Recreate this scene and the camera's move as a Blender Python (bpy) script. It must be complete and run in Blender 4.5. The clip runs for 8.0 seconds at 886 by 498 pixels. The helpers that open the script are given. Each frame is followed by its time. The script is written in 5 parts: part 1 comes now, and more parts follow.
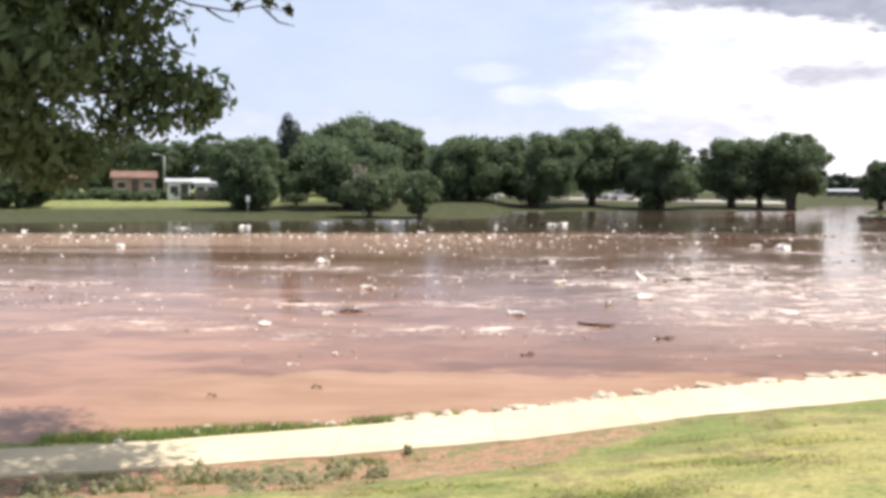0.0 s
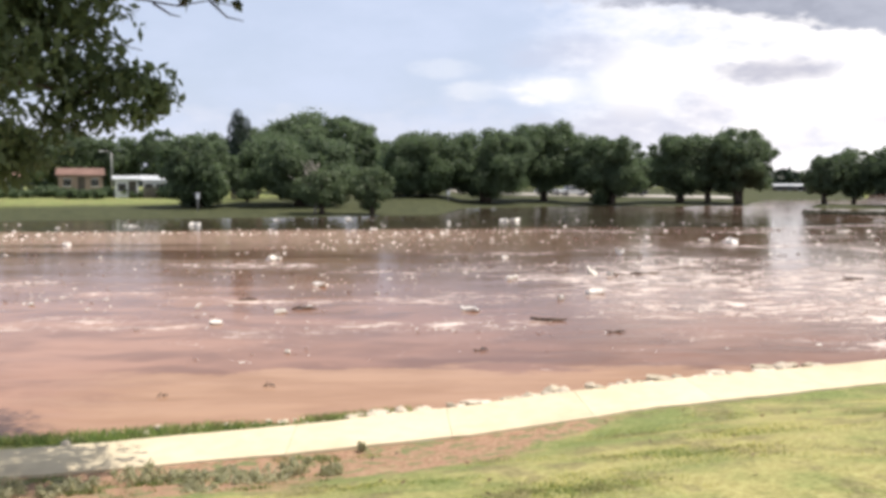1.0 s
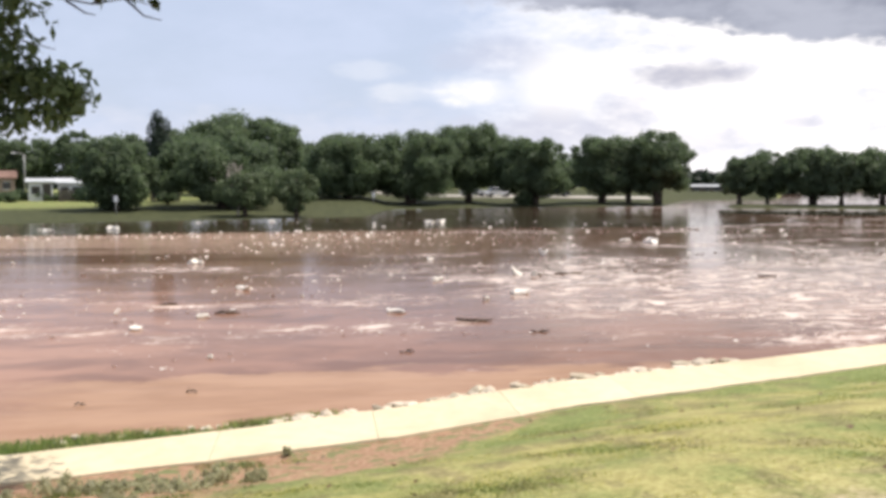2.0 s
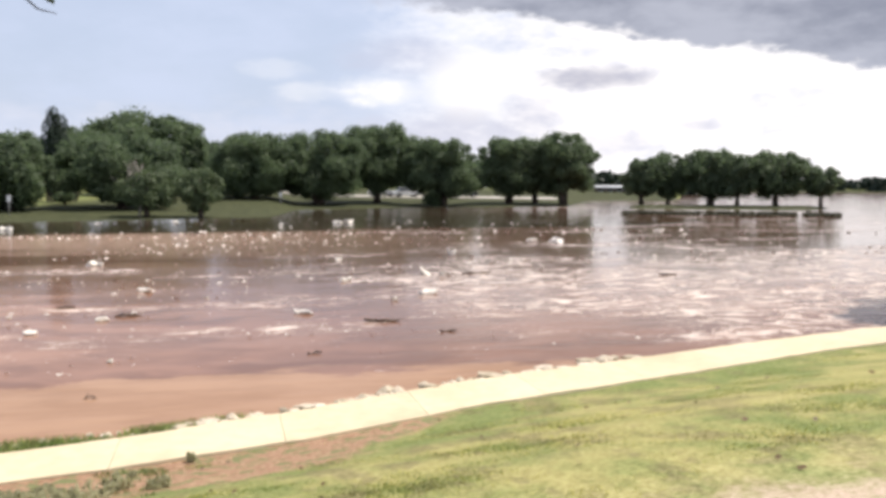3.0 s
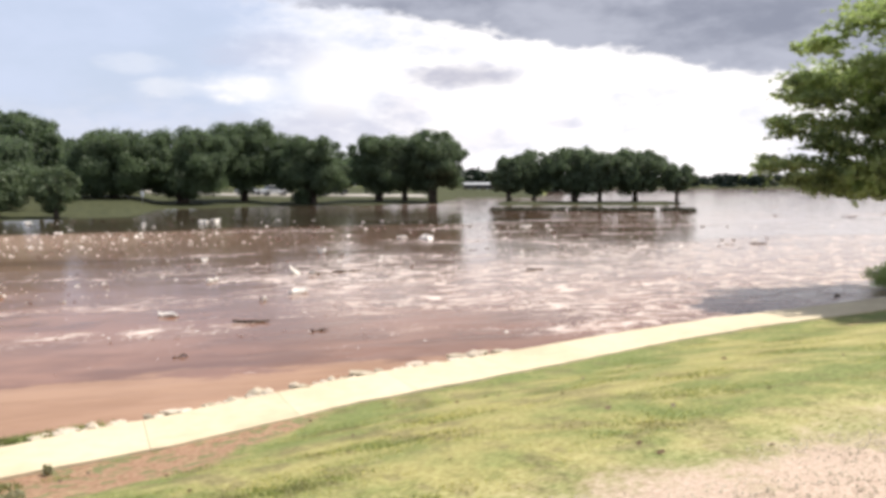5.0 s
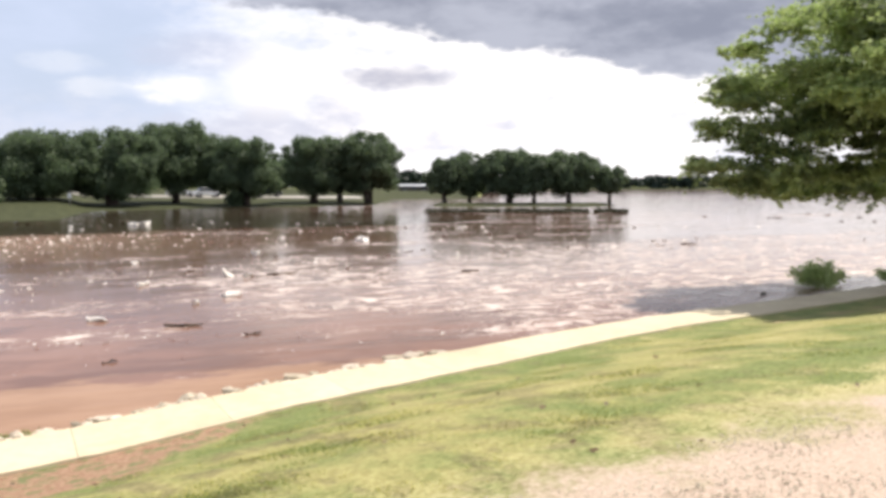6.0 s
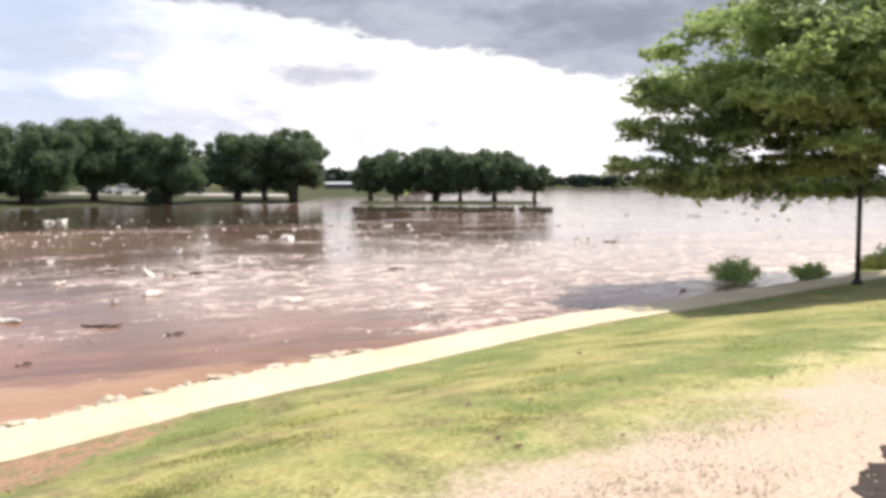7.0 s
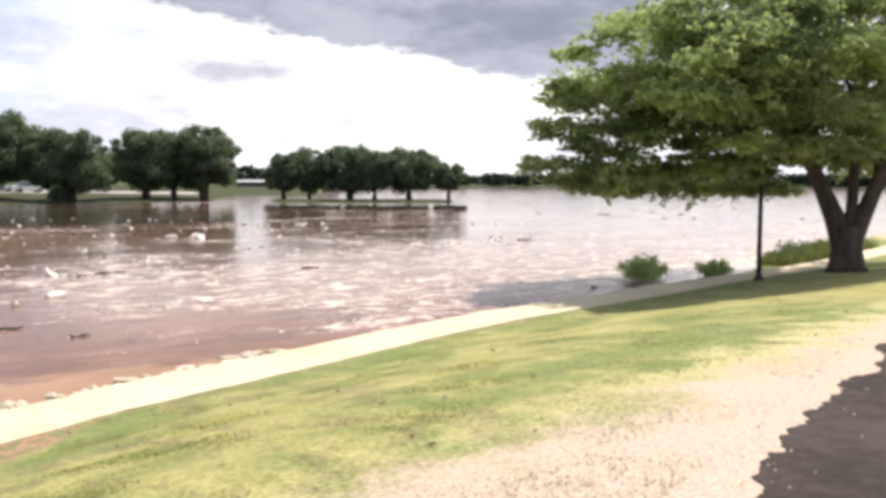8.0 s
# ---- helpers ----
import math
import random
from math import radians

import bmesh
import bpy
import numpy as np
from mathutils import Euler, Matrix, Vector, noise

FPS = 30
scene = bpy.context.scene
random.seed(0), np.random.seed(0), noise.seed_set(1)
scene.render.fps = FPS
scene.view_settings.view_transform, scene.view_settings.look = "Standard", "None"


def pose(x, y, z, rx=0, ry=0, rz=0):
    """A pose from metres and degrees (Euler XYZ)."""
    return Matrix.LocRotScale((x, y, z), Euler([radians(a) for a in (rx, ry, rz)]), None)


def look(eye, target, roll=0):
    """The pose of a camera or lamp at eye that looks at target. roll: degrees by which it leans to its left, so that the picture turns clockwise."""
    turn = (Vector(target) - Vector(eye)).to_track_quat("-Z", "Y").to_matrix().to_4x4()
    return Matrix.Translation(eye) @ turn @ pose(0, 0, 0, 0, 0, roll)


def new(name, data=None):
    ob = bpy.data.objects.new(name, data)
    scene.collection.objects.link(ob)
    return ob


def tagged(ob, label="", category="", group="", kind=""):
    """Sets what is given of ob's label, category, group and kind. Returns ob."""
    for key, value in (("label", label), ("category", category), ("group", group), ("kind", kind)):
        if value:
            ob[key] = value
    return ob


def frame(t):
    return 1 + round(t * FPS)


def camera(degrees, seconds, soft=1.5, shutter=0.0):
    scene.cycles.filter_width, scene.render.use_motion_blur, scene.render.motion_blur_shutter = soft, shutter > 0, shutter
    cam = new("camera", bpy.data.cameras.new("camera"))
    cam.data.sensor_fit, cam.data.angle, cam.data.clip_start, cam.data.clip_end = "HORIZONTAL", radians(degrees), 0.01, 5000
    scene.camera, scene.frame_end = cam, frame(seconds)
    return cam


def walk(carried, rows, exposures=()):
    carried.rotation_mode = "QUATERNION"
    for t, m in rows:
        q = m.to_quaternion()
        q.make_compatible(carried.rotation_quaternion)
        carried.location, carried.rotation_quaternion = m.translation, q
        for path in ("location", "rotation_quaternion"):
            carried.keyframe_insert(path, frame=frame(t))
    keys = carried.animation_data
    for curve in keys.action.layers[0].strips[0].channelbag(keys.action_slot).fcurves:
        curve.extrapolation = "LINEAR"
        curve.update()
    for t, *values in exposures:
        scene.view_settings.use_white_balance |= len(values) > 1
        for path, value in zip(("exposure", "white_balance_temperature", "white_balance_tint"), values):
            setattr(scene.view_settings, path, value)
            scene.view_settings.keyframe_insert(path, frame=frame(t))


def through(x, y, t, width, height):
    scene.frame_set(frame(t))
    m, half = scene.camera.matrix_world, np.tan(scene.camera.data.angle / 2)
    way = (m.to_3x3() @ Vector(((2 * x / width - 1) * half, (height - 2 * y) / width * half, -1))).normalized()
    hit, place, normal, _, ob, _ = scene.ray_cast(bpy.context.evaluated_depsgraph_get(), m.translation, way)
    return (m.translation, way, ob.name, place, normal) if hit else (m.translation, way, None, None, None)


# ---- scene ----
cam = camera(51.1, 8.0, soft=3.8)
EYE = 3.0          # eye above the flood water
# seconds, turn to the right, look up, lean to the right (degrees)
ROWS = [
    (0.0, 0.0, -3.854, -0.287), (0.5, 1.494, -3.925, -0.158), (1.0, 2.925, -4.083, -0.058),
    (1.5, 4.682, -4.088, 0.131), (2.0, 7.539, -3.983, 0.124), (2.2, 8.86, -3.98, 0.10),
    (3.3, 14.45, -3.90, -0.11), (3.5, 15.234, -3.826, -0.141),
    (4.0, 17.258, -3.728, -0.018), (4.5, 19.247, -3.971, 0.22), (4.7, 20.0, -4.11, 0.22),
    (5.8, 24.43, -3.89, 0.22), (6.0, 25.16, -4.044, 0.219),
    (6.5, 27.105, -4.291, 0.279), (7.0, 29.695, -4.167, 0.005), (7.5, 32.403, -4.124, -0.161),
    (8.0, 34.969, -4.258, -0.181),
]
walk(cam, [(t, pose(0.0022 * (turn - 17.5), 0, EYE, 90 + pitch, roll, -turn)) for t, turn, pitch, roll in ROWS], [(0.0, 0.30), (0.5, 0.13), (1.0, 0.14), (2.0, 0.10), (4.5, 0.09), (6.5, 0.19), (8.0, 0.26)])

# ---- light ----
SUN_WAY = Vector((0.5, 0.06, 1.0)).normalized()      # towards the sun
sun = new("sun", bpy.data.lights.new("sun", "SUN"))
sun.data.energy, sun.data.angle, sun.data.color = 5.0, radians(0.6), (1.0, 0.925, 0.83)
sun.matrix_world = look(SUN_WAY * 200, (0, 0, 0))


class Nodes:
    """A small writer of node trees."""

    def __init__(self, tree):
        self.tree = tree
        tree.nodes.clear()

    def put(self, kind, values=(), **settings):
        n = self.tree.nodes.new(kind)
        for key, value in settings.items():
            setattr(n, key, value)
        for key, value in dict(values).items():
            if isinstance(value, bpy.types.NodeSocket):
                self.tree.links.new(value, n.inputs[key])
            else:
                n.inputs[key].default_value = value
        return n

    def math(self, op, a, b=0.0, c=0.0):
        n = self.put("ShaderNodeMath", {0: a, 1: b, 2: c}, operation=op)
        return n.outputs[0]

    def mix(self, f, a, b, blend="MIX"):
        n = self.put("ShaderNodeMix", {0: f, 6: a, 7: b}, data_type="RGBA", blend_type=blend)
        return n.outputs[2]

    def ramp(self, f, lo, hi, a=0.0, b=1.0, soft=True):
        n = self.put("ShaderNodeMapRange", {0: f, 1: lo, 2: hi, 3: a, 4: b},
                     interpolation_type="SMOOTHSTEP" if soft else "LINEAR")
        return n.outputs[0]

    def noise(self, vec, scale, detail=3.0, rough=0.55):
        n = self.put("ShaderNodeTexNoise", {"Vector": vec, "Scale": scale, "Detail": detail, "Roughness": rough})
        return n.outputs[0]

    def scaled(self, vec, s):
        n = self.put("ShaderNodeVectorMath", {0: vec, 1: s}, operation="MULTIPLY")
        return n.outputs[0]


def rgb(r, g, b):
    return (r, g, b, 1.0)


def build_sky():
    """Blue sky with bright cloud, a grey storm deck and small grey clouds."""
    world = bpy.data.worlds.new("world")
    world.use_nodes = True
    scene.world = world
    n = Nodes(world.node_tree)
    way = n.put("ShaderNodeTexCoord").outputs["Generated"]
    s = n.put("ShaderNodeSeparateXYZ", {0: way}).outputs
    az = n.math("MULTIPLY", n.math("ARCTAN2", s[0], s[1]), 57.29578)
    el = n.math("MULTIPLY", n.math("ARCSINE", s[2]), 57.29578)
    sky = n.put("ShaderNodeTexSky", sky_type="NISHITA", sun_disc=False, sun_elevation=math.asin(SUN_WAY.z),
                sun_rotation=math.atan2(SUN_WAY.x, SUN_WAY.y), air_density=1.0, dust_density=2.0)
    blue = n.mix(1.0, sky.outputs[0], rgb(0.11, 0.11, 0.11), "MULTIPLY")
    flat = n.scaled(way, (1.0, 1.0, 2.6))
    puff = n.noise(flat, 7.0, 6.0, 0.6)
    fine = n.noise(flat, 22.0, 4.0, 0.6)
    curl = n.noise(flat, 60.0, 3.0, 0.6)
    ragged = n.math("ADD", n.math("MULTIPLY_ADD", puff, 0.9, -0.45), n.math("MULTIPLY_ADD", fine, 0.8, -0.4))
    ragged = n.math("ADD", ragged, n.math("MULTIPLY_ADD", curl, 0.4, -0.2))

    def blob(a0, e0, wa, we, rough=2.6, lo=-0.3, hi=1.4):
        u = n.math("DIVIDE", n.math("SUBTRACT", az, a0), wa)
        v = n.math("DIVIDE", n.math("SUBTRACT", el, e0), we)
        d = n.math("ADD", n.math("MULTIPLY", u, u), n.math("MULTIPLY", v, v))
        d = n.math("ADD", d, n.math("MULTIPLY", ragged, rough))
        return n.ramp(d, lo, hi, 1.0, 0.0)

    # thin veil over the blue, grading into bright cloud to the east
    col = n.mix(n.ramp(puff, 0.3, 0.7, 0.72, 0.9), blue, rgb(0.645, 0.715, 0.905))
    veil = n.ramp(n.math("ADD", az, n.math("MULTIPLY", ragged, 12.0)), 7.0, 22.0)
    back = n.ramp(n.math("ABSOLUTE", az), 70.0, 140.0, 1.0, 0.35)
    col = n.mix(n.math("MULTIPLY", n.math("MULTIPLY", veil, 0.96), back), col, n.mix(n.ramp(n.math("ADD", puff, n.math("MULTIPLY_ADD", fine, 0.5, -0.25)), 0.3, 0.55), rgb(0.86, 0.86, 0.95), rgb(1.12, 1.08, 1.08)))
    low = n.ramp(n.math("ADD", el, n.math("MULTIPLY", ragged, 5.0)), 5.5, 2.0, 0.0, 0.55)
    col = n.mix(n.math("MULTIPLY", low, n.ramp(az, 24.0, 10.0)), col, rgb(0.78, 0.79, 0.90))
    for a0, e0, wa, we, amount in ((9.2, 5.6, 2.8, 1.0, 0.95), (3.0, 6.9, 2.2, 0.6, 0.22), (6.0, 5.6, 3.0, 0.6, 0.3),
                                   (14.5, 6.0, 2.8, 2.2, 0.9)):
        col = n.mix(n.math("MULTIPLY", blob(a0, e0, wa, we), amount), col, rgb(1.1, 1.07, 1.06))
    for a0, e0, wa, we, amount in ((18.6, 4.1, 2.0, 1.6, 0.5), (28.1, 3.5, 1.7, 0.45, 0.5), (23.0, 2.6, 3.5, 1.0, 0.4), (13.0, 3.2, 5.0, 1.7, 0.55), (11.0, 7.8, 4.0, 1.4, 0.4)):
        col = n.mix(n.math("MULTIPLY", blob(a0, e0, wa, we, 2.4), amount), col, rgb(0.62, 0.61, 0.72))
    col = n.mix(n.math("MULTIPLY", blob(22.4, 6.4, 4.0, 0.8, 2.2, -0.3, 1.5), 0.8), col, rgb(0.46, 0.46, 0.56))
    # storm deck overhead
    edge = n.ramp(az, 12.0, 40.0, 10.9, 6.3, False)
    over = n.math("ADD", n.math("SUBTRACT", el, edge), n.math("MULTIPLY", ragged, 2.4))
    deck = n.math("MULTIPLY", n.ramp(over, -0.15, 0.55), n.ramp(n.math("ADD", az, n.math("MULTIPLY", ragged, 8.0)), 50.0, 46.0))
    deck = n.math("MULTIPLY", deck, n.ramp(az, 6.0, 14.0))
    deck = n.math("MULTIPLY", deck, n.ramp(el, 24.0, 14.0))
    grey = n.mix(n.ramp(puff, 0.35, 0.65), rgb(0.29, 0.31, 0.39), rgb(0.49, 0.51, 0.60))
    col = n.mix(deck, col, grey)
    # unseen grey cloud added over the zenith to dim the sky's fill light
    overhead = n.ramp(n.math("ADD", el, n.math("MULTIPLY", ragged, 14.0)), 26.0, 44.0, 0.0, 0.9)
    col = n.mix(overhead, col, grey)
    out = n.put("ShaderNodeBackground", {0: col, 1: 1.0})
    n.put("ShaderNodeOutputWorld", {0: out.outputs[0]})


build_sky()


# ---- materials ----
def surface(name, colours, rough=0.9, scale=1.0, bump=0.3, bump_scale=8.0, depth=0.02, vary=0.0, spec=0.3, metal=0.0,
            stretch=(1, 1, 1), contrast=(0.35, 0.65)):
    """A matt surface whose colour wanders between two tones at two scales, with fine relief."""
    m = bpy.data.materials.new(name)
    m.use_nodes = True
    n = Nodes(m.node_tree)
    at = n.scaled(n.put("ShaderNodeTexCoord").outputs["Object"], stretch)
    big, small = n.noise(at, scale, 4.0), n.noise(at, scale * 9.0, 5.0, 0.65)
    f = n.ramp(n.math("MULTIPLY_ADD", small, 0.45, n.math("MULTIPLY", big, 0.55)), *contrast)
    col = n.mix(f, rgb(*colours[0]), rgb(*colours[1]))
    if vary:
        r = n.put("ShaderNodeObjectInfo").outputs["Random"]
        col = n.mix(1.0, col, n.put("ShaderNodeCombineColor", {0: n.ramp(r, 0, 1, 1 - vary, 1 + vary), 1: n.ramp(r, 0, 1, 1 - vary, 1 + vary),
                                                               2: n.ramp(r, 0, 1, 1 - vary * 1.3, 1 + vary)}).outputs[0], "MULTIPLY")
    b = n.put("ShaderNodeBump", {"Height": n.noise(at, bump_scale, 5.0, 0.6), "Strength": bump, "Distance": depth})
    p = n.put("ShaderNodeBsdfPrincipled", {"Base Color": col, "Roughness": rough, "Specular IOR Level": spec, "Metallic": metal,
                                           "Normal": b.outputs[0]})
    n.put("ShaderNodeOutputMaterial", {0: p.outputs[0]})
    return m


def foliage(name, dark, light, through=0.3, patch=0.4, rough=0.55):
    """Leaves: each its own tone, lighter patches by noise, some light through them."""
    m = bpy.data.materials.new(name)
    m.use_nodes = True
    n = Nodes(m.node_tree)
    g = n.put("ShaderNodeNewGeometry")
    at = n.put("ShaderNodeTexCoord").outputs["Object"]
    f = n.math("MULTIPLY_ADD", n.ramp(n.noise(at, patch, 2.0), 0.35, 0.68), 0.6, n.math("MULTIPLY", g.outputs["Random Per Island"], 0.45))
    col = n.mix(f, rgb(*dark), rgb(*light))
    p = n.put("ShaderNodeBsdfPrincipled", {"Base Color": col, "Roughness": rough, "Specular IOR Level": 0.25})
    tr = n.put("ShaderNodeBsdfTranslucent", {0: n.mix(0.5, col, rgb(light[0] * 1.1, light[1] * 1.2, light[2]))})
    mx = n.put("ShaderNodeMixShader", {0: through, 1: p.outputs[0], 2: tr.outputs[0]})
    n.put("ShaderNodeOutputMaterial", {0: mx.outputs[0]})
    return m


LEAF_FAR = foliage("leaves_of_far_trees", (0.110, 0.144, 0.095), (0.156, 0.208, 0.112), 0.52, 0.25)
LEAF_BLUE = foliage("leaves_of_conifer", (0.020, 0.034, 0.026), (0.04, 0.06, 0.04), 0.1, 0.3)
LEAF_SHRUB = foliage("leaves_of_pale_shrubs", (0.10, 0.135, 0.075), (0.165, 0.21, 0.11), 0.35, 0.4)
# wide dark-to-pale range paints sunlit and shaded clumps into the leaf colour
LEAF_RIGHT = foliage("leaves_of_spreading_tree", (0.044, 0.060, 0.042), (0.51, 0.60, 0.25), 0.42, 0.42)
LEAF_NEAR = foliage("leaves_of_overhanging_tree", (0.054, 0.076, 0.044), (0.155, 0.212, 0.10), 0.40, 0.5)
LEAF_WEED = foliage("leaves_of_weeds", (0.36, 0.35, 0.23), (0.56, 0.53, 0.36), 0.55, 2.0)
LEAF_BUSH = foliage("leaves_of_bank_bushes", (0.34, 0.42, 0.19), (0.56, 0.62, 0.32), 0.6, 1.0)
BARK = surface("bark", ((0.045, 0.035, 0.028), (0.12, 0.095, 0.075)), 0.95, 1.5, 0.8, 9.0, 0.04, stretch=(3, 3, 0.7))
CONCRETE = surface("pale_concrete", ((0.56, 0.475, 0.33), (0.69, 0.60, 0.43)), 0.92, 0.6, 0.25, 40.0, 0.004, 0.04)
ASPHALT = surface("old_asphalt", ((0.046, 0.037, 0.034), (0.086, 0.070, 0.064)), 0.97, 1.2, 0.6, 60.0, 0.01, spec=0.08)
STONE = surface("pale_rubble", ((0.46, 0.385, 0.30), (0.72, 0.635, 0.53)), 0.95, 3.0, 0.5, 14.0, 0.01, 0.2)
FOAM_WHITE = surface("white_foam_plastic", ((0.66, 0.61, 0.55), (0.86, 0.82, 0.76)), 0.8, 3.0, 0.3, 10.0, 0.01, 0.1)
DRIFT = surface("wet_driftwood", ((0.045, 0.032, 0.025), (0.15, 0.105, 0.075)), 0.7, 3.0, 0.6, 12.0, 0.02, 0.2, 0.4)
WHITE_PAINT = surface("white_paint", ((0.66, 0.67, 0.68), (0.80, 0.81, 0.82)), 0.6, 0.7, 0.1, 6.0)
BRICK_RED = surface("weathered_tan_brick", ((0.24, 0.18, 0.145), (0.36, 0.28, 0.23)), 0.9, 0.8, 0.3, 12.0)
ROOF_BROWN = surface("reddish_shingles", ((0.15, 0.09, 0.072), (0.24, 0.15, 0.122)), 0.95, 0.7, 0.5, 9.0, stretch=(1, 1, 4))
ROOF_GREY = surface("grey_metal_roof", ((0.45, 0.47, 0.49), (0.62, 0.64, 0.66)), 0.5, 0.5, 0.2, 5.0)
DARK_TIMBER = surface("grey_fence_timber", ((0.07, 0.06, 0.055), (0.15, 0.13, 0.12)), 0.95, 1.0, 0.4, 9.0, stretch=(4, 4, 0.6), vary=0.15)
DARK_STEEL = surface("dark_painted_steel", ((0.02, 0.018, 0.016), (0.05, 0.045, 0.04)), 0.6, 2.0, 0.15, 20.0, 0.003)
GREY_STEEL = surface("galvanised_steel", ((0.30, 0.30, 0.30), (0.42, 0.42, 0.42)), 0.55, 1.0, 0.1, 8.0, metal=0.4)
GLASS_DARK = surface("window_glass", ((0.015, 0.018, 0.02), (0.03, 0.035, 0.04)), 0.08, 0.5, 0.02, 2.0, spec=0.6)
GREY_TIMBER = surface("bleached_dead_wood", ((0.20, 0.18, 0.16), (0.36, 0.33, 0.29)), 0.9, 2.0, 0.4, 12.0, stretch=(3, 3, 0.6))
RUBBER = surface("tyre_rubber", ((0.012, 0.012, 0.012), (0.025, 0.025, 0.025)), 0.85, 4.0, 0.2, 20.0)
ROAD_PALE = surface("pale_wet_road", ((0.30, 0.28, 0.25), (0.44, 0.41, 0.37)), 0.85, 0.15, 0.2, 3.0)
CAR_WHITE = surface("white_car_paint", ((0.70, 0.71, 0.72), (0.78, 0.79, 0.80)), 0.3, 0.5, 0.02, 3.0, spec=0.5)
CAR_DARK = surface("dark_car_paint", ((0.03, 0.035, 0.04), (0.05, 0.055, 0.06)), 0.3, 0.5, 0.02, 3.0, spec=0.5)


def ground_material():
    """Lawn, bare earth and gravel on one sheet; the cover is stored on the mesh."""
    m = bpy.data.materials.new("park_ground")
    m.use_nodes = True
    n = Nodes(m.node_tree)
    at = n.put("ShaderNodeTexCoord").outputs["Object"]
    cover = n.put("ShaderNodeSeparateColor", {0: n.put("ShaderNodeAttribute", attribute_name="cover").outputs[0]}).outputs
    big = n.math("MULTIPLY_ADD", n.noise(at, 0.07, 3.0), 0.35, n.math("MULTIPLY", n.noise(at, 0.55, 4.0), 0.7))
    mid = n.noise(n.scaled(at, (0.9, 0.7, 1.0)), 1.7, 5.0, 0.62)
    tiny, grit = n.noise(at, 20.0, 3.0, 0.7), n.noise(at, 38.0, 3.0, 0.75)
    green = n.mix(n.ramp(tiny, 0.35, 0.68), rgb(0.130, 0.158, 0.053), rgb(0.255, 0.295, 0.110))
    dry = n.mix(n.ramp(tiny, 0.3, 0.7), rgb(0.28, 0.25, 0.10), rgb(0.43, 0.40, 0.17))
    lawn = n.mix(n.ramp(n.math("ADD", n.math("MULTIPLY_ADD", big, 0.6, n.math("MULTIPLY", mid, 0.5)), n.math("MULTIPLY_ADD", cover[2], 0.14, -0.04)), 0.52, 0.72), green, dry)
    thatch = n.math("MULTIPLY", n.ramp(n.noise(n.scaled(at, (0.9, 0.6, 1.0)), 1.9, 6.0, 0.7), 0.51, 0.60), n.ramp(n.put("ShaderNodeSeparateXYZ", {0: at}).outputs[0], 2.0, 10.0, 0.66, 0.34))
    lawn = n.mix(thatch, lawn, n.mix(n.ramp(tiny, 0.3, 0.7), rgb(0.12, 0.105, 0.052), rgb(0.25, 0.21, 0.115)))
    stones = n.mix(n.ramp(grit, 0.3, 0.7), rgb(0.40, 0.295, 0.23), rgb(0.62, 0.505, 0.41))
    earth = n.mix(n.ramp(tiny, 0.3, 0.7), rgb(0.24, 0.135, 0.085), rgb(0.44, 0.29, 0.195))
    earth = n.mix(n.ramp(n.noise(at, 4.5, 4.0, 0.65), 0.50, 0.60), earth, rgb(0.17, 0.19, 0.085))
    rag = n.math("MULTIPLY_ADD", tiny, 0.5, n.math("MULTIPLY_ADD", mid, 0.9, -0.7))
    col = n.mix(n.ramp(n.math("ADD", cover[1], rag), 0.4, 0.62), lawn, earth)
    straw = n.mix(n.ramp(tiny, 0.3, 0.7), rgb(0.42, 0.36, 0.17), rgb(0.58, 0.52, 0.28))
    bleached = n.ramp(n.math("ADD", cover[0], n.math("MULTIPLY", rag, 1.4)), 0.08, 0.42, 0.0, 0.85)
    col = n.mix(n.math("MULTIPLY", bleached, n.ramp(n.put("ShaderNodeSeparateXYZ", {0: at}).outputs[0], 3.5, 8.0, 0.35, 1.0)), col, straw)
    col = n.mix(n.ramp(n.math("ADD", cover[0], rag), 0.36, 0.66), col, stones)
    # far-bank tree shade painted into the ground, along with wet dark grass
    wet_shaded_grass = n.mix(n.ramp(mid, 0.3, 0.7), rgb(0.038, 0.044, 0.021), rgb(0.078, 0.084, 0.040))
    wet_and_shade = n.put("ShaderNodeAttribute", attribute_name="cover").outputs["Alpha"]
    col = n.mix(n.ramp(n.math("ADD", wet_and_shade, rag), 0.3, 0.6), col, wet_shaded_grass)
    h = n.math("ADD", n.math("MULTIPLY", tiny, 0.6), n.math("MULTIPLY", grit, 0.4))
    b = n.put("ShaderNodeBump", {"Height": h, "Strength": 0.45, "Distance": 0.03})
    p = n.put("ShaderNodeBsdfPrincipled", {"Base Color": col, "Roughness": 0.95, "Specular IOR Level": 0.15, "Normal": b.outputs[0]})
    n.put("ShaderNodeOutputMaterial", {0: p.outputs[0]})
    return m


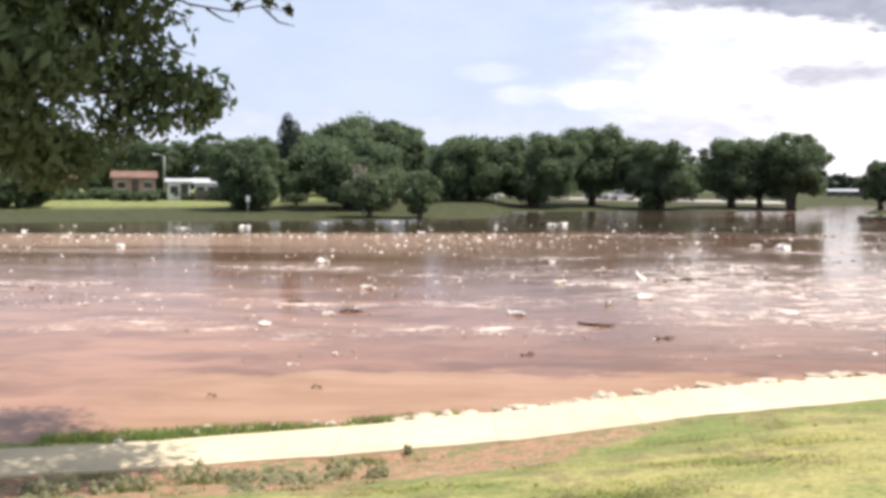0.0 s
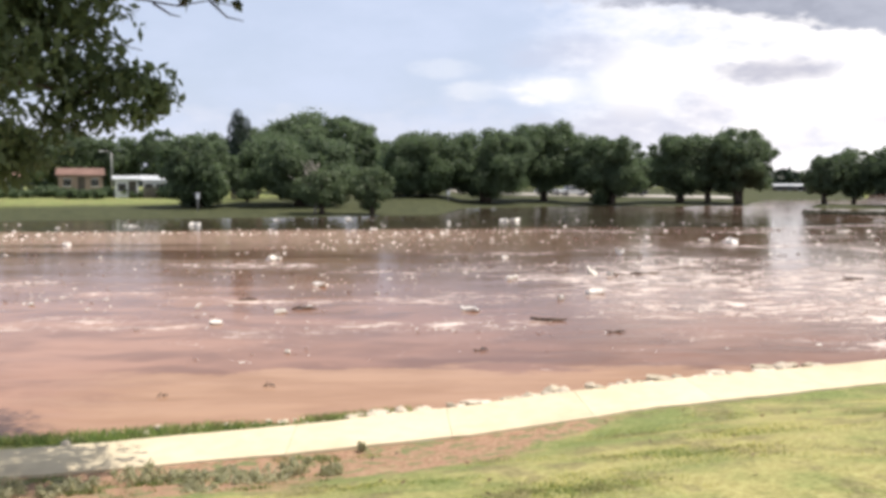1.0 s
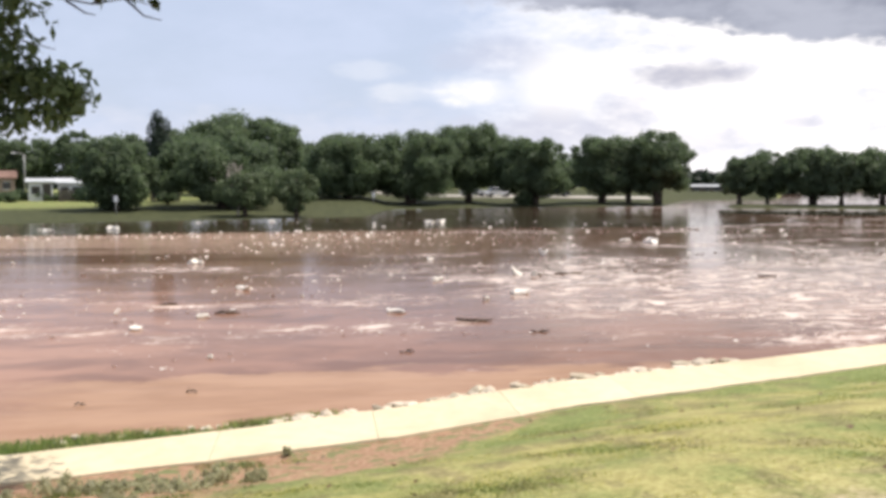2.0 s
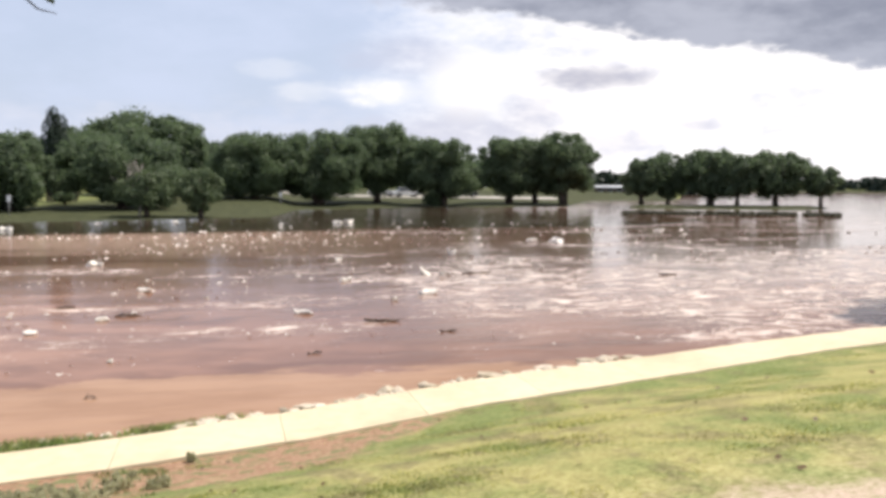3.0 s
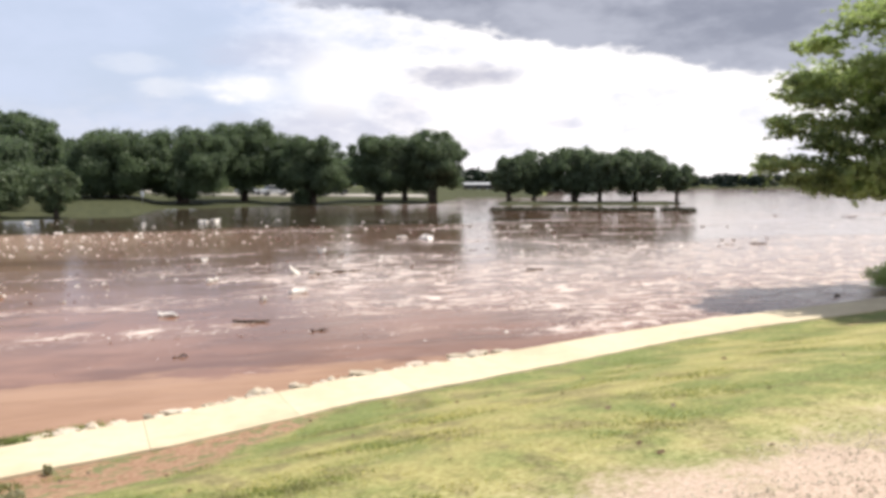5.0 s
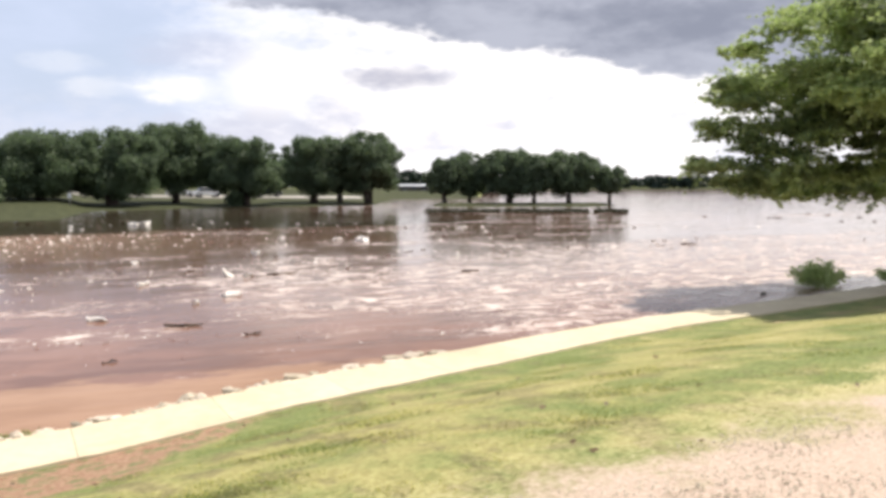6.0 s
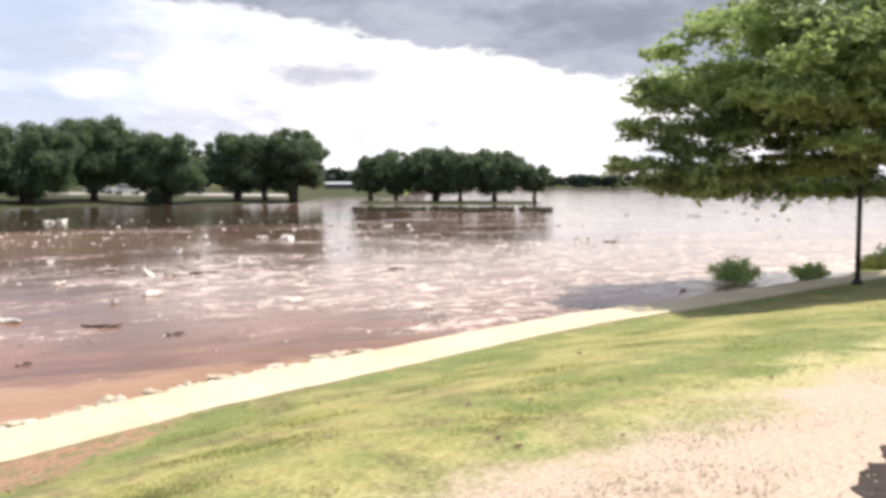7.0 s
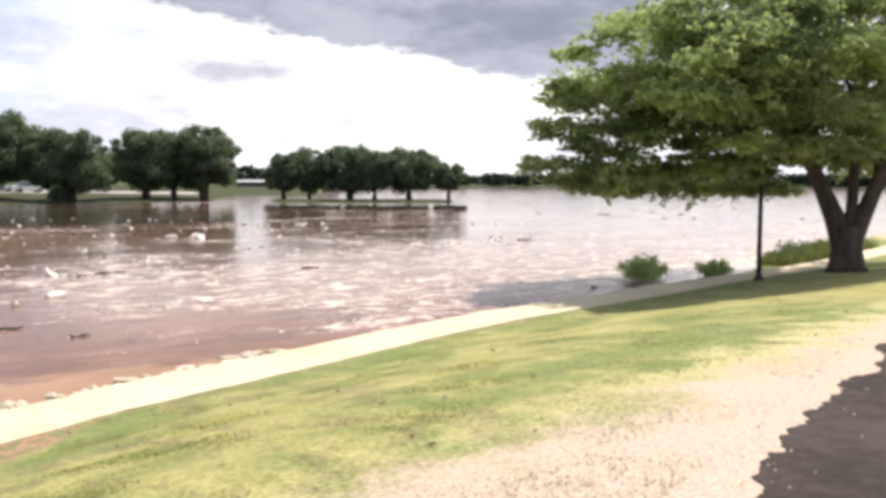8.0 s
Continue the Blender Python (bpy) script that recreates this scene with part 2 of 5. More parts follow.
def water_material():
    """Silt-brown flood water, with drifting foam and a paler mud eddy by the path."""
    m = bpy.data.materials.new("muddy_flood_water")
    m.use_nodes = True
    n = Nodes(m.node_tree)
    at = n.put("ShaderNodeTexCoord").outputs["Object"]
    s = n.put("ShaderNodeSeparateXYZ", {0: at}).outputs
    streak = n.scaled(at, (0.30, 1.0, 1.0))
    swirl = n.noise(n.scaled(at, (0.45, 1.0, 1.0)), 0.12, 4.0)
    warp = n.put("ShaderNodeVectorMath", {0: at, 1: n.scaled(n.put("ShaderNodeTexNoise", {"Vector": at, "Scale": 0.5}).outputs[1], (1.8, 1.8, 0.0))}, operation="ADD").outputs[0]
    lines = n.noise(n.scaled(warp, (0.55, 1.0, 1.0)), 2.1, 7.0, 0.78)
    fleck = n.noise(n.scaled(warp, (0.6, 1.0, 1.0)), 6.5, 5.0, 0.7)
    field = n.noise(n.scaled(at, (0.5, 1.0, 1.0)), 0.2, 5.0, 0.68)
    brown = n.mix(n.ramp(swirl, 0.35, 0.65), rgb(0.100, 0.053, 0.034), rgb(0.148, 0.078, 0.051))
    plume = n.math("ADD", s[1], n.math("MULTIPLY_ADD", swirl, 26.0, -13.0))
    cloudy = n.ramp(n.noise(n.scaled(warp, (0.42, 1.0, 1.0)), 0.75, 5.0, 0.6), 0.36, 0.64)
    silted = n.mix(cloudy, rgb(0.155, 0.078, 0.050), rgb(0.235, 0.122, 0.080))
    muddy = n.mix(cloudy, rgb(0.225, 0.115, 0.07), rgb(0.365, 0.200, 0.127))
    silted = n.mix(n.ramp(n.math("ADD", s[0], n.math("MULTIPLY", swirl, 8.0)), 8.0, -3.0), silted, muddy)
    brown = n.mix(n.ramp(plume, 44.0, 16.0), brown, silted)
    # still water under far bank, tree reflection painted dark, up to a froth line
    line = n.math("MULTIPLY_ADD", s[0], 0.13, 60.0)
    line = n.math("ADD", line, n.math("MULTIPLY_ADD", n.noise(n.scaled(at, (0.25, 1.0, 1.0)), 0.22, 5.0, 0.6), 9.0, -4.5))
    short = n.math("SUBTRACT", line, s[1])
    dark_reflection = n.math("MULTIPLY", n.ramp(short, 0.6, -1.2), n.ramp(s[0], 46.0, 18.0))
    brown = n.mix(dark_reflection, brown, n.mix(n.ramp(swirl, 0.35, 0.65), rgb(0.045, 0.036, 0.022), rgb(0.07, 0.052, 0.034)))
    band = n.noise(n.scaled(at, (0.10, 1.0, 1.0)), 0.22, 5.0, 0.65)
    laden = n.math("MULTIPLY", n.ramp(short, -0.5, 0.8), n.ramp(short, 32.0, 6.0))
    laden = n.math("MULTIPLY", laden, n.ramp(n.math("ADD", band, n.ramp(short, 16.0, 2.0, 0.0, 0.20)), 0.38, 0.53))
    laden = n.math("MULTIPLY", laden, n.ramp(s[0], 16.0, -6.0, 0.10, 1.0))
    brown = n.mix(n.math("MULTIPLY", laden, n.ramp(lines, 0.36, 0.58, 0.4, 1.0)), brown, rgb(0.60, 0.42, 0.33))
    # mud eddy along the near bank
    off = n.math("SUBTRACT", s[1], n.math("MULTIPLY_ADD", s[0], 0.02, 14.7))
    off = n.math("ADD", off, n.math("MULTIPLY_ADD", n.noise(n.scaled(at, (0.6, 1.0, 1.0)), 0.8, 5.0, 0.6), 3.4, -1.7))
    eddy = n.math("MULTIPLY", n.ramp(off, 0.25, -0.15), n.math("MULTIPLY", n.ramp(s[0], 9.0, 4.0), n.ramp(n.math("ADD", s[0], n.math("MULTIPLY", lines, 4.0)), -4.0, -1.0)))
    drift = n.noise(n.scaled(at, (0.35, 1.0, 1.0)), 1.1, 5.0, 0.65)
    col = n.mix(n.math("MULTIPLY", eddy, 0.9), brown, n.mix(n.ramp(drift, 0.35, 0.65), rgb(0.315, 0.190, 0.120), rgb(0.40, 0.252, 0.165)))
    bank = n.math("SUBTRACT", s[1], n.math("MULTIPLY_ADD", s[0], 0.2, 13.5))
    shoal = n.math("MULTIPLY", n.ramp(n.math("ADD", bank, n.math("MULTIPLY_ADD", swirl, 3.0, -1.5)), 5.0, 1.0), n.ramp(s[0], 18.5, 22.5))
    col = n.mix(n.math("MULTIPLY", shoal, 0.85), col, rgb(0.46, 0.36, 0.28))
    reach = n.math("MULTIPLY", n.ramp(s[1], 14.0, 20.0), n.ramp(s[1], 46.0, 28.0, -0.06, 0.10, True))
    patch = n.math("ADD", n.math("ADD", field, n.ramp(s[0], -2.0, 13.0, -0.12, 0.04)), reach)
    # a thick raft of froth
    du = n.math("MULTIPLY", n.math("SUBTRACT", s[0], 12.6), 0.26)
    dv = n.math("MULTIPLY", n.math("SUBTRACT", s[1], 28.2), 0.55)
    raft = n.math("ADD", n.math("MULTIPLY", du, du), n.math("MULTIPLY", dv, dv))
    patch = n.math("ADD", patch, n.math("ADD", n.ramp(raft, 1.6, 0.0, 0.0, 0.13), 0.0))
    foam = n.math("MULTIPLY", n.ramp(lines, 0.47, 0.60), n.ramp(patch, 0.495, 0.615))
    foam = n.math("MAXIMUM", foam, n.math("MULTIPLY", n.ramp(fleck, 0.57, 0.66), n.ramp(patch, 0.44, 0.58, 0.0, 0.9)))
    foam = n.math("MULTIPLY", foam, n.math("MULTIPLY", n.ramp(eddy, 0.0, 0.5, 1.0, 0.0), n.ramp(dark_reflection, 0.0, 1.0, 1.0, 0.15)))
    col = n.mix(n.math("MULTIPLY", foam, 0.78), col, rgb(0.88, 0.78, 0.72))
    rip = n.math("ADD", n.math("MULTIPLY", n.noise(streak, 2.2, 4.0, 0.6), 0.6), n.math("MULTIPLY", n.noise(streak, 0.45, 3.0), 1.4))
    b = n.put("ShaderNodeBump", {"Height": rip, "Strength": 0.28, "Distance": 0.05})
    # shine set by place: raised over that dark band and towards the east
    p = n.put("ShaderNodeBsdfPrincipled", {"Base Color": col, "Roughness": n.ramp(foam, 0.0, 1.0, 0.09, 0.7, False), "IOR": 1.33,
                                           "Specular IOR Level": n.math("MULTIPLY", n.math("MULTIPLY_ADD", dark_reflection, 0.25, n.ramp(eddy, 0.0, 1.0, 0.35, 0.14)), n.math("MULTIPLY", n.ramp(plume, 16.0, 44.0, 0.3, 0.85), n.ramp(n.math("ADD", s[0], n.math("MULTIPLY", swirl, 8.0)), 4.0, 24.0, 0.58, 1.4))), "Normal": b.outputs[0]})
    n.put("ShaderNodeOutputMaterial", {0: p.outputs[0]})
    return m


GROUND, WATER = ground_material(), water_material()


# ---- mesh tools ----
def mesh_of(name, verts, faces, material, smooth=False):
    me = bpy.data.meshes.new(name)
    me.from_pydata([tuple(map(float, v)) for v in verts], [], faces)
    me.materials.append(material)
    if smooth:
        me.polygons.foreach_set("use_smooth", [True] * len(me.polygons))
    me.update()
    return me


def quads(name, verts, material):
    """A mesh of loose four-cornered leaves; verts is (n, 4, 3)."""
    k = len(verts)
    me = bpy.data.meshes.new(name)
    me.vertices.add(k * 4)
    me.vertices.foreach_set("co", np.asarray(verts, np.float32).ravel())
    me.loops.add(k * 4)
    me.loops.foreach_set("vertex_index", np.arange(k * 4, dtype=np.int32))
    me.polygons.add(k)
    me.polygons.foreach_set("loop_start", np.arange(0, k * 4, 4, dtype=np.int32))
    me.materials.append(material)
    me.update(calc_edges=True)
    me.validate()
    return me


def part(name, data, parent, label="", place=None):
    ob = new(name, data)
    ob.parent = parent
    if place is not None:
        ob.matrix_basis = place
    return tagged(ob, label)


def bm_mesh(name, bm, material, smooth=False):
    me = bpy.data.meshes.new(name)
    bm.to_mesh(me)
    bm.free()
    me.materials.append(material)
    if smooth:
        me.polygons.foreach_set("use_smooth", [True] * len(me.polygons))
    return me


def box(name, size, at, material, bevel=0.02):
    """A box with rounded edges, at its middle."""
    bm = bmesh.new()
    bmesh.ops.create_cube(bm, size=1.0, matrix=Matrix.Translation(at) @ Matrix.Diagonal((*size, 1)))
    if bevel:
        bmesh.ops.bevel(bm, geom=bm.edges[:], offset=bevel, segments=1, affect="EDGES")
    return bm_mesh(name, bm, material)


def tube(points, radii, sides=8, lump=0.0):
    """Vertices and faces of a tapered tube along points."""
    verts, faces = [], []
    pts = [Vector(p) for p in points]
    for i, (p, r) in enumerate(zip(pts, radii)):
        way = (pts[min(i + 1, len(pts) - 1)] - pts[max(i - 1, 0)]).normalized()
        a = way.orthogonal().normalized()
        if abs(way.z) > 0.3:
            a = (Vector((1, 0, 0)) - way * way.x).normalized()
        b = way.cross(a)
        for k in range(sides):
            w = 2 * math.pi * k / sides
            rr = r * (1 + lump * noise.noise((p.x * 1.3 + math.cos(w), p.y * 1.3 + math.sin(w), p.z * 0.8)))
            verts.append(p + a * (math.cos(w) * rr) + b * (math.sin(w) * rr))
    for i in range(len(pts) - 1):
        for k in range(sides):
            j = (k + 1) % sides
            faces.append((i * sides + k, i * sides + j, (i + 1) * sides + j, (i + 1) * sides + k))
    faces.append(tuple(range(sides))[::-1])
    faces.append(tuple((len(pts) - 1) * sides + k for k in range(sides)))
    return verts, faces


def joined(tubes):
    verts, faces = [], []
    for v, f in tubes:
        k = len(verts)
        verts += v
        faces += [tuple(i + k for i in face) for face in f]
    return verts, faces


def sprays(r, lobes, twigs, per_twig, size, material, name, droop=0.16):
    """A ragged crown: leaves strung along twigs that reach out of each lobe."""
    out = []
    for x, y, z, rad, flat in lobes:
        k = max(6, int(twigs * rad ** 1.5))
        way = r.normal(size=(k, 3)) * np.array([1, 1, 0.22])
        way /= np.linalg.norm(way, axis=1)[:, None]
        start = np.array([x, y, z]) + r.normal(size=(k, 3)) * np.array([0.32, 0.32, 0.20 * flat]) * rad
        length = rad * (0.35 + 0.65 * r.random(k))
        f = r.random((k, per_twig)) ** 0.8
        c = start[:, None, :] + way[:, None, :] * (f * length[:, None])[:, :, None]
        c[:, :, 2] -= droop * length[:, None] * f ** 2
        c = (c + r.normal(size=c.shape) * np.array([0.07, 0.07, 0.045])).reshape(-1, 3)
        n = len(c)
        a = np.repeat(way, per_twig, 0) + r.normal(size=(n, 3)) * 0.75
        a[:, 2] = a[:, 2] * 0.5 - 0.2
        a /= np.linalg.norm(a, axis=1)[:, None]
        b = np.cross(a, np.array([0, 0, 1.0]) + r.normal(size=(n, 3)) * 0.6)
        b /= np.linalg.norm(b, axis=1)[:, None]
        s = size * (0.55 + 0.9 * r.random(n))[:, None]
        out.append(np.stack([c - a * s, c + b * s * 0.5, c + a * s, c - b * s * 0.5], 1))
    return quads(name, np.concatenate(out), material)


def leaves(r, lobes, per_area, size, material, name, inner=0.35, droop=0.0, slim=0.55, loose=0.0):
    """A crown of loose leaves in and round the lobes (x, y, z, radius, flatness)."""
    out = []
    for x, y, z, rad, flat in lobes:
        k = max(20, int(per_area * rad * rad))
        d = r.normal(size=(k, 3))
        d /= np.linalg.norm(d, axis=1)[:, None]
        wob = np.array([noise.noise((v[0] * 2.3 + x, v[1] * 2.3 + y, v[2] * 2.3 + z)) for v in d])
        far = (1 - inner * r.random(k) ** 1.6) * (1 + 0.35 * wob) * rad
        stray = r.random(k) < loose
        far = np.where(stray, rad * (0.25 + 0.55 * np.minimum(np.abs(r.normal(size=k)), 1.6)), far)
        c = d * far[:, None]
        c[:, 2] *= flat
        up = d * 0.8 + r.normal(size=(k, 3)) * 0.7 + np.array([0, 0, 0.35])
        up /= np.linalg.norm(up, axis=1)[:, None]
        a = np.cross(up, r.normal(size=(k, 3)))
        a /= np.linalg.norm(a, axis=1)[:, None]
        a[:, 2] -= droop
        b = np.cross(up, a)
        s = size * (0.55 + 0.9 * r.random(k))[:, None]
        c += np.array([x, y, z])
        out.append(np.stack([c - a * s, c + b * s * slim, c + a * s, c - b * s * slim], 1))
    return quads(name, np.concatenate(out), material)


# ---- the lie of the land ----
PATH_X = (-40.0, -15.0, -4.8, -3.3, -1.1, 0.9, 3.3, 6.7, 10.0, 12.4, 15.1, 18.0, 20.5, 24.0, 27.0, 30.0, 45.0, 80.0)
PATH_FAR = (6.5, 8.5, 9.82, 10.18, 10.87, 11.7, 12.9, 14.07, 15.2, 15.9, 16.44, 17.1, 17.6, 18.15, 18.7, 19.4, 24.0, 36.0)
PATH_NEAR = (5.1, 7.1, 8.8, 9.12, 9.69, 10.34, 11.5, 12.68, 13.92, 14.62, 15.2, 15.85, 16.45, 17.2, 17.65, 18.3, 22.6, 34.5)
FAR_AZ = (-180.0, -26.0, -12.0, -5.0, 2.8, 4.0, 11.0, 16.0, 20.9, 22.0, 27.0, 28.2, 180.0)
FAR_R = (79.0, 79.0, 80.0, 82.0, 87.0, 110.0, 122.0, 124.0, 129.0, 172.0, 180.0, 388.0, 388.0)
STRIP_X = (-40.0, -6.0, -3.0, -1.1, 2.0, 24.5, 28.5, 40.0)
STRIP_W = (1.0, 0.9, 0.75, 0.6, 0.25, 0.25, 1.6, 3.0)


def ground_height(x, y):
    x, y = np.asarray(x, float), np.asarray(y, float)
    r, az = np.hypot(x, y), np.degrees(np.arctan2(x, y))
    yn, yf = np.interp(x, PATH_X, PATH_NEAR), np.interp(x, PATH_X, PATH_FAR)
    d = np.maximum((yn - y) * 0.95, 0)
    near = 0.12 + 1.28 * (1 - np.exp(-(d / np.interp(x, (0, 8, 14, 20, 30), (4.0, 4.3, 5.5, 7.5, 10.0))) ** 1.6))
    e = np.maximum((y - yf) * 0.95, 0)
    w = np.interp(x, STRIP_X, STRIP_W)
    near = np.where(e > 0, 0.10 - 0.10 * e / w - 0.25 * np.maximum(e - w, 0), near)
    t = r - np.interp(az, FAR_AZ, FAR_R)
    far = np.where(t > 0, np.minimum(t * 0.034, 1.9), t * 0.02)
    inside = np.clip((az - 24.0) / 0.7, 0, 1) * np.clip((36.9 - az + 0.5 * np.sin(r * 0.4)) / 2.2, 0, 1)
    berm = inside * np.clip(1 - np.abs(r - 97.0) / 7.0, 0, 1) * (0.55 + 0.05 * np.sin(az * 7.0) + 0.05 * np.sin(az * 17.0)) - 0.5
    isle = inside * np.clip(1 - np.abs(r - 126.0) / 16.0, 0, 1) * 0.9 - 0.5
    return np.maximum(np.maximum(np.maximum(near, far), np.maximum(berm, isle)), -0.8)


def ground_z(x, y):
    return float(ground_height(x, y))


def gravel_line(x):
    return 4.05 + 0.122 * x + 0.0075 * x * x


def asphalt_line(x):
    return 1.44 + 0.395 * x


def build_ground():
    rings = np.concatenate([[0.0], np.exp(np.arange(math.log(0.5), math.log(4500), 0.0185))])
    turns = np.concatenate([np.arange(-180, -36, 4.0), np.arange(-36, 72, 0.7), np.arange(72, 180, 4.0)])
    az, r = np.meshgrid(np.radians(turns), rings[1:])
    x, y = r * np.sin(az), r * np.cos(az)
    z = ground_height(x, y)
    paved = y < asphalt_line(x) + 0.3
    z = z + np.where((r < 40) & ~paved, 0.012, 0.0) * np.sin(x * 2.1 + np.sin(y * 1.7)) * np.cos(y * 2.6)
    z = z - np.where((y < asphalt_line(x) - 0.6) & (r < 25), 0.05, 0.0)
    nr, na = x.shape
    verts = np.concatenate([[[0, 0, ground_z(0, 0) - 0.05]], np.stack([x, y, z], -1).reshape(-1, 3)])
    faces = [(0, 1 + (k + 1) % na, 1 + k) for k in range(na)]
    for i in range(nr - 1):
        for k in range(na):
            j = (k + 1) % na
            faces.append((1 + i * na + k, 1 + i * na + j, 1 + (i + 1) * na + j, 1 + (i + 1) * na + k))
    me = mesh_of("ground", verts, faces, GROUND, True)
    vx, vy = verts[:, 0], verts[:, 1]
    gravel = np.clip((gravel_line(vx) - vy) / 2.6 + 0.5, 0, 1) * (np.hypot(vx, vy) < 60)
    edge = np.interp(vx, PATH_X, PATH_NEAR) - vy
    earth = np.clip(1.25 - edge / 1.0, 0, 1) * (edge > -0.3) * np.interp(vx, (0, 2.5, 11, 14), (0.75, 0.36, 0.34, 0.26)) + np.clip((3.0 - vx) / 3.0, 0, 1) * np.clip(1.8 - edge / 1.8, 0, 1) * (edge > -0.3) * 0.85
    earth = earth + np.clip((vx - 12.0) / 2, 0, 1) * np.clip((21.0 - vx) / 3, 0, 1) * np.clip(1 - np.abs(edge - 1.3) / 0.6, 0, 1) * 0.6
    dry = np.clip(1.0 - np.abs(edge - 3.6) / 4.6, 0, 1) + 0.9 * np.clip((vx - 12.0) / 7.0, 0, 1) * np.clip((edge - 1.0) / 2.0, 0, 1)
    wet = np.clip((vy - np.interp(vx, PATH_X, PATH_FAR)) / 0.3, 0, 1) * (vx > -0.6) * (vx < 20) * (np.hypot(vx, vy) < 40)
    # cover alpha: painted tree shade and wet margin, far bank and islet
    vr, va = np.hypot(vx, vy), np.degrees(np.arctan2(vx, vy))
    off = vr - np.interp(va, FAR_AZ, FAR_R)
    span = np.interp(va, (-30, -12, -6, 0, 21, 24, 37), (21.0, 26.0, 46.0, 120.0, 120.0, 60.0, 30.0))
    wet_and_shade = np.clip(1.3 - np.abs(off) / span, 0, 1) * (vr > 60)
    wet_and_shade = np.maximum(wet_and_shade, (va > 23) * (va < 37) * (vr > 85) * (vr < 145))
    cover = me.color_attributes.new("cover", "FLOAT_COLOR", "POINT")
    cover.data.foreach_set("color", np.stack([gravel, np.clip(np.maximum(earth, wet), 0, 1), dry, wet_and_shade], -1).astype(np.float32).ravel())
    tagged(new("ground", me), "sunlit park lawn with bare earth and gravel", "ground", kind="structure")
    size = 4400.0
    v = [(-size, -60, 0), (size, -60, 0), (size, size, 0), (-size, size, 0)]
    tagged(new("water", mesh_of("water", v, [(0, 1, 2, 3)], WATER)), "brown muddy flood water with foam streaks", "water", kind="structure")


build_ground()


def build_path():
    """The footpath: concrete bays with joints between them."""
    base = tagged(new("pavement"), "pale concrete footpath along the flooded lake edge", "path", kind="structure")
    xs = np.arange(-12.0, 44.0, 1.8)
    for i in range(len(xs) - 1):
        top, bot = [], []
        a, b = xs[i] + 0.003, xs[i + 1] - 0.003
        for x in np.linspace(a, b, 9):
            for line, push in ((PATH_NEAR, -0.03), (PATH_FAR, 0.03)):
                y = float(np.interp(x, PATH_X, line)) + 0.05 * noise.noise((x * 1.9, push * 40, 0)) + 0.03 * noise.noise((x * 5.3, push * 40, 2.0))
                top.append((x, y, 0.152))
                bot.append((x, y, -0.05))
        verts = top + bot
        faces = []
        for k in range(8):
            p, q = 2 * k, 2 * k + 2
            faces += [(p, q, q + 1, p + 1), (p, p + 18, q + 18, q), (p + 1, q + 1, q + 19, p + 19)]
        faces += [(0, 1, 19, 18), (16, 34, 35, 17)]
        part("slab", mesh_of("slab", verts, faces, CONCRETE), base)


build_path()


def build_asphalt():
    xs = np.linspace(-14, 30, 1101)
    verts, faces = [], []
    for x in xs:
        e = asphalt_line(x) + 0.34 * noise.noise((x * 1.35, 3.1, 0)) + 0.10 * noise.noise((x * 3.1, 1.1, 0)) + 0.05 * noise.noise((x * 8.3, 2, 0)) + 0.06 * noise.noise((x * 12, 5, 0)) + 0.03 * noise.noise((x * 27, 5, 0))
        lines = [e + 0.02, e, e - 0.4, e - 1.2, e - 3.0, e - 9.0]
        for k, y in enumerate(lines):
            verts.append((x, y, ground_z(x, y) + (-0.01 if k == 0 else 0.01)))
    for i in range(len(xs) - 1):
        for k in range(5):
            faces.append((i * 6 + k, i * 6 + k + 1, (i + 1) * 6 + k + 1, (i + 1) * 6 + k))
    tagged(new("road", mesh_of("road", verts, faces, ASPHALT)), "dark worn asphalt drive with a ragged edge", "road", kind="structure")


build_asphalt()


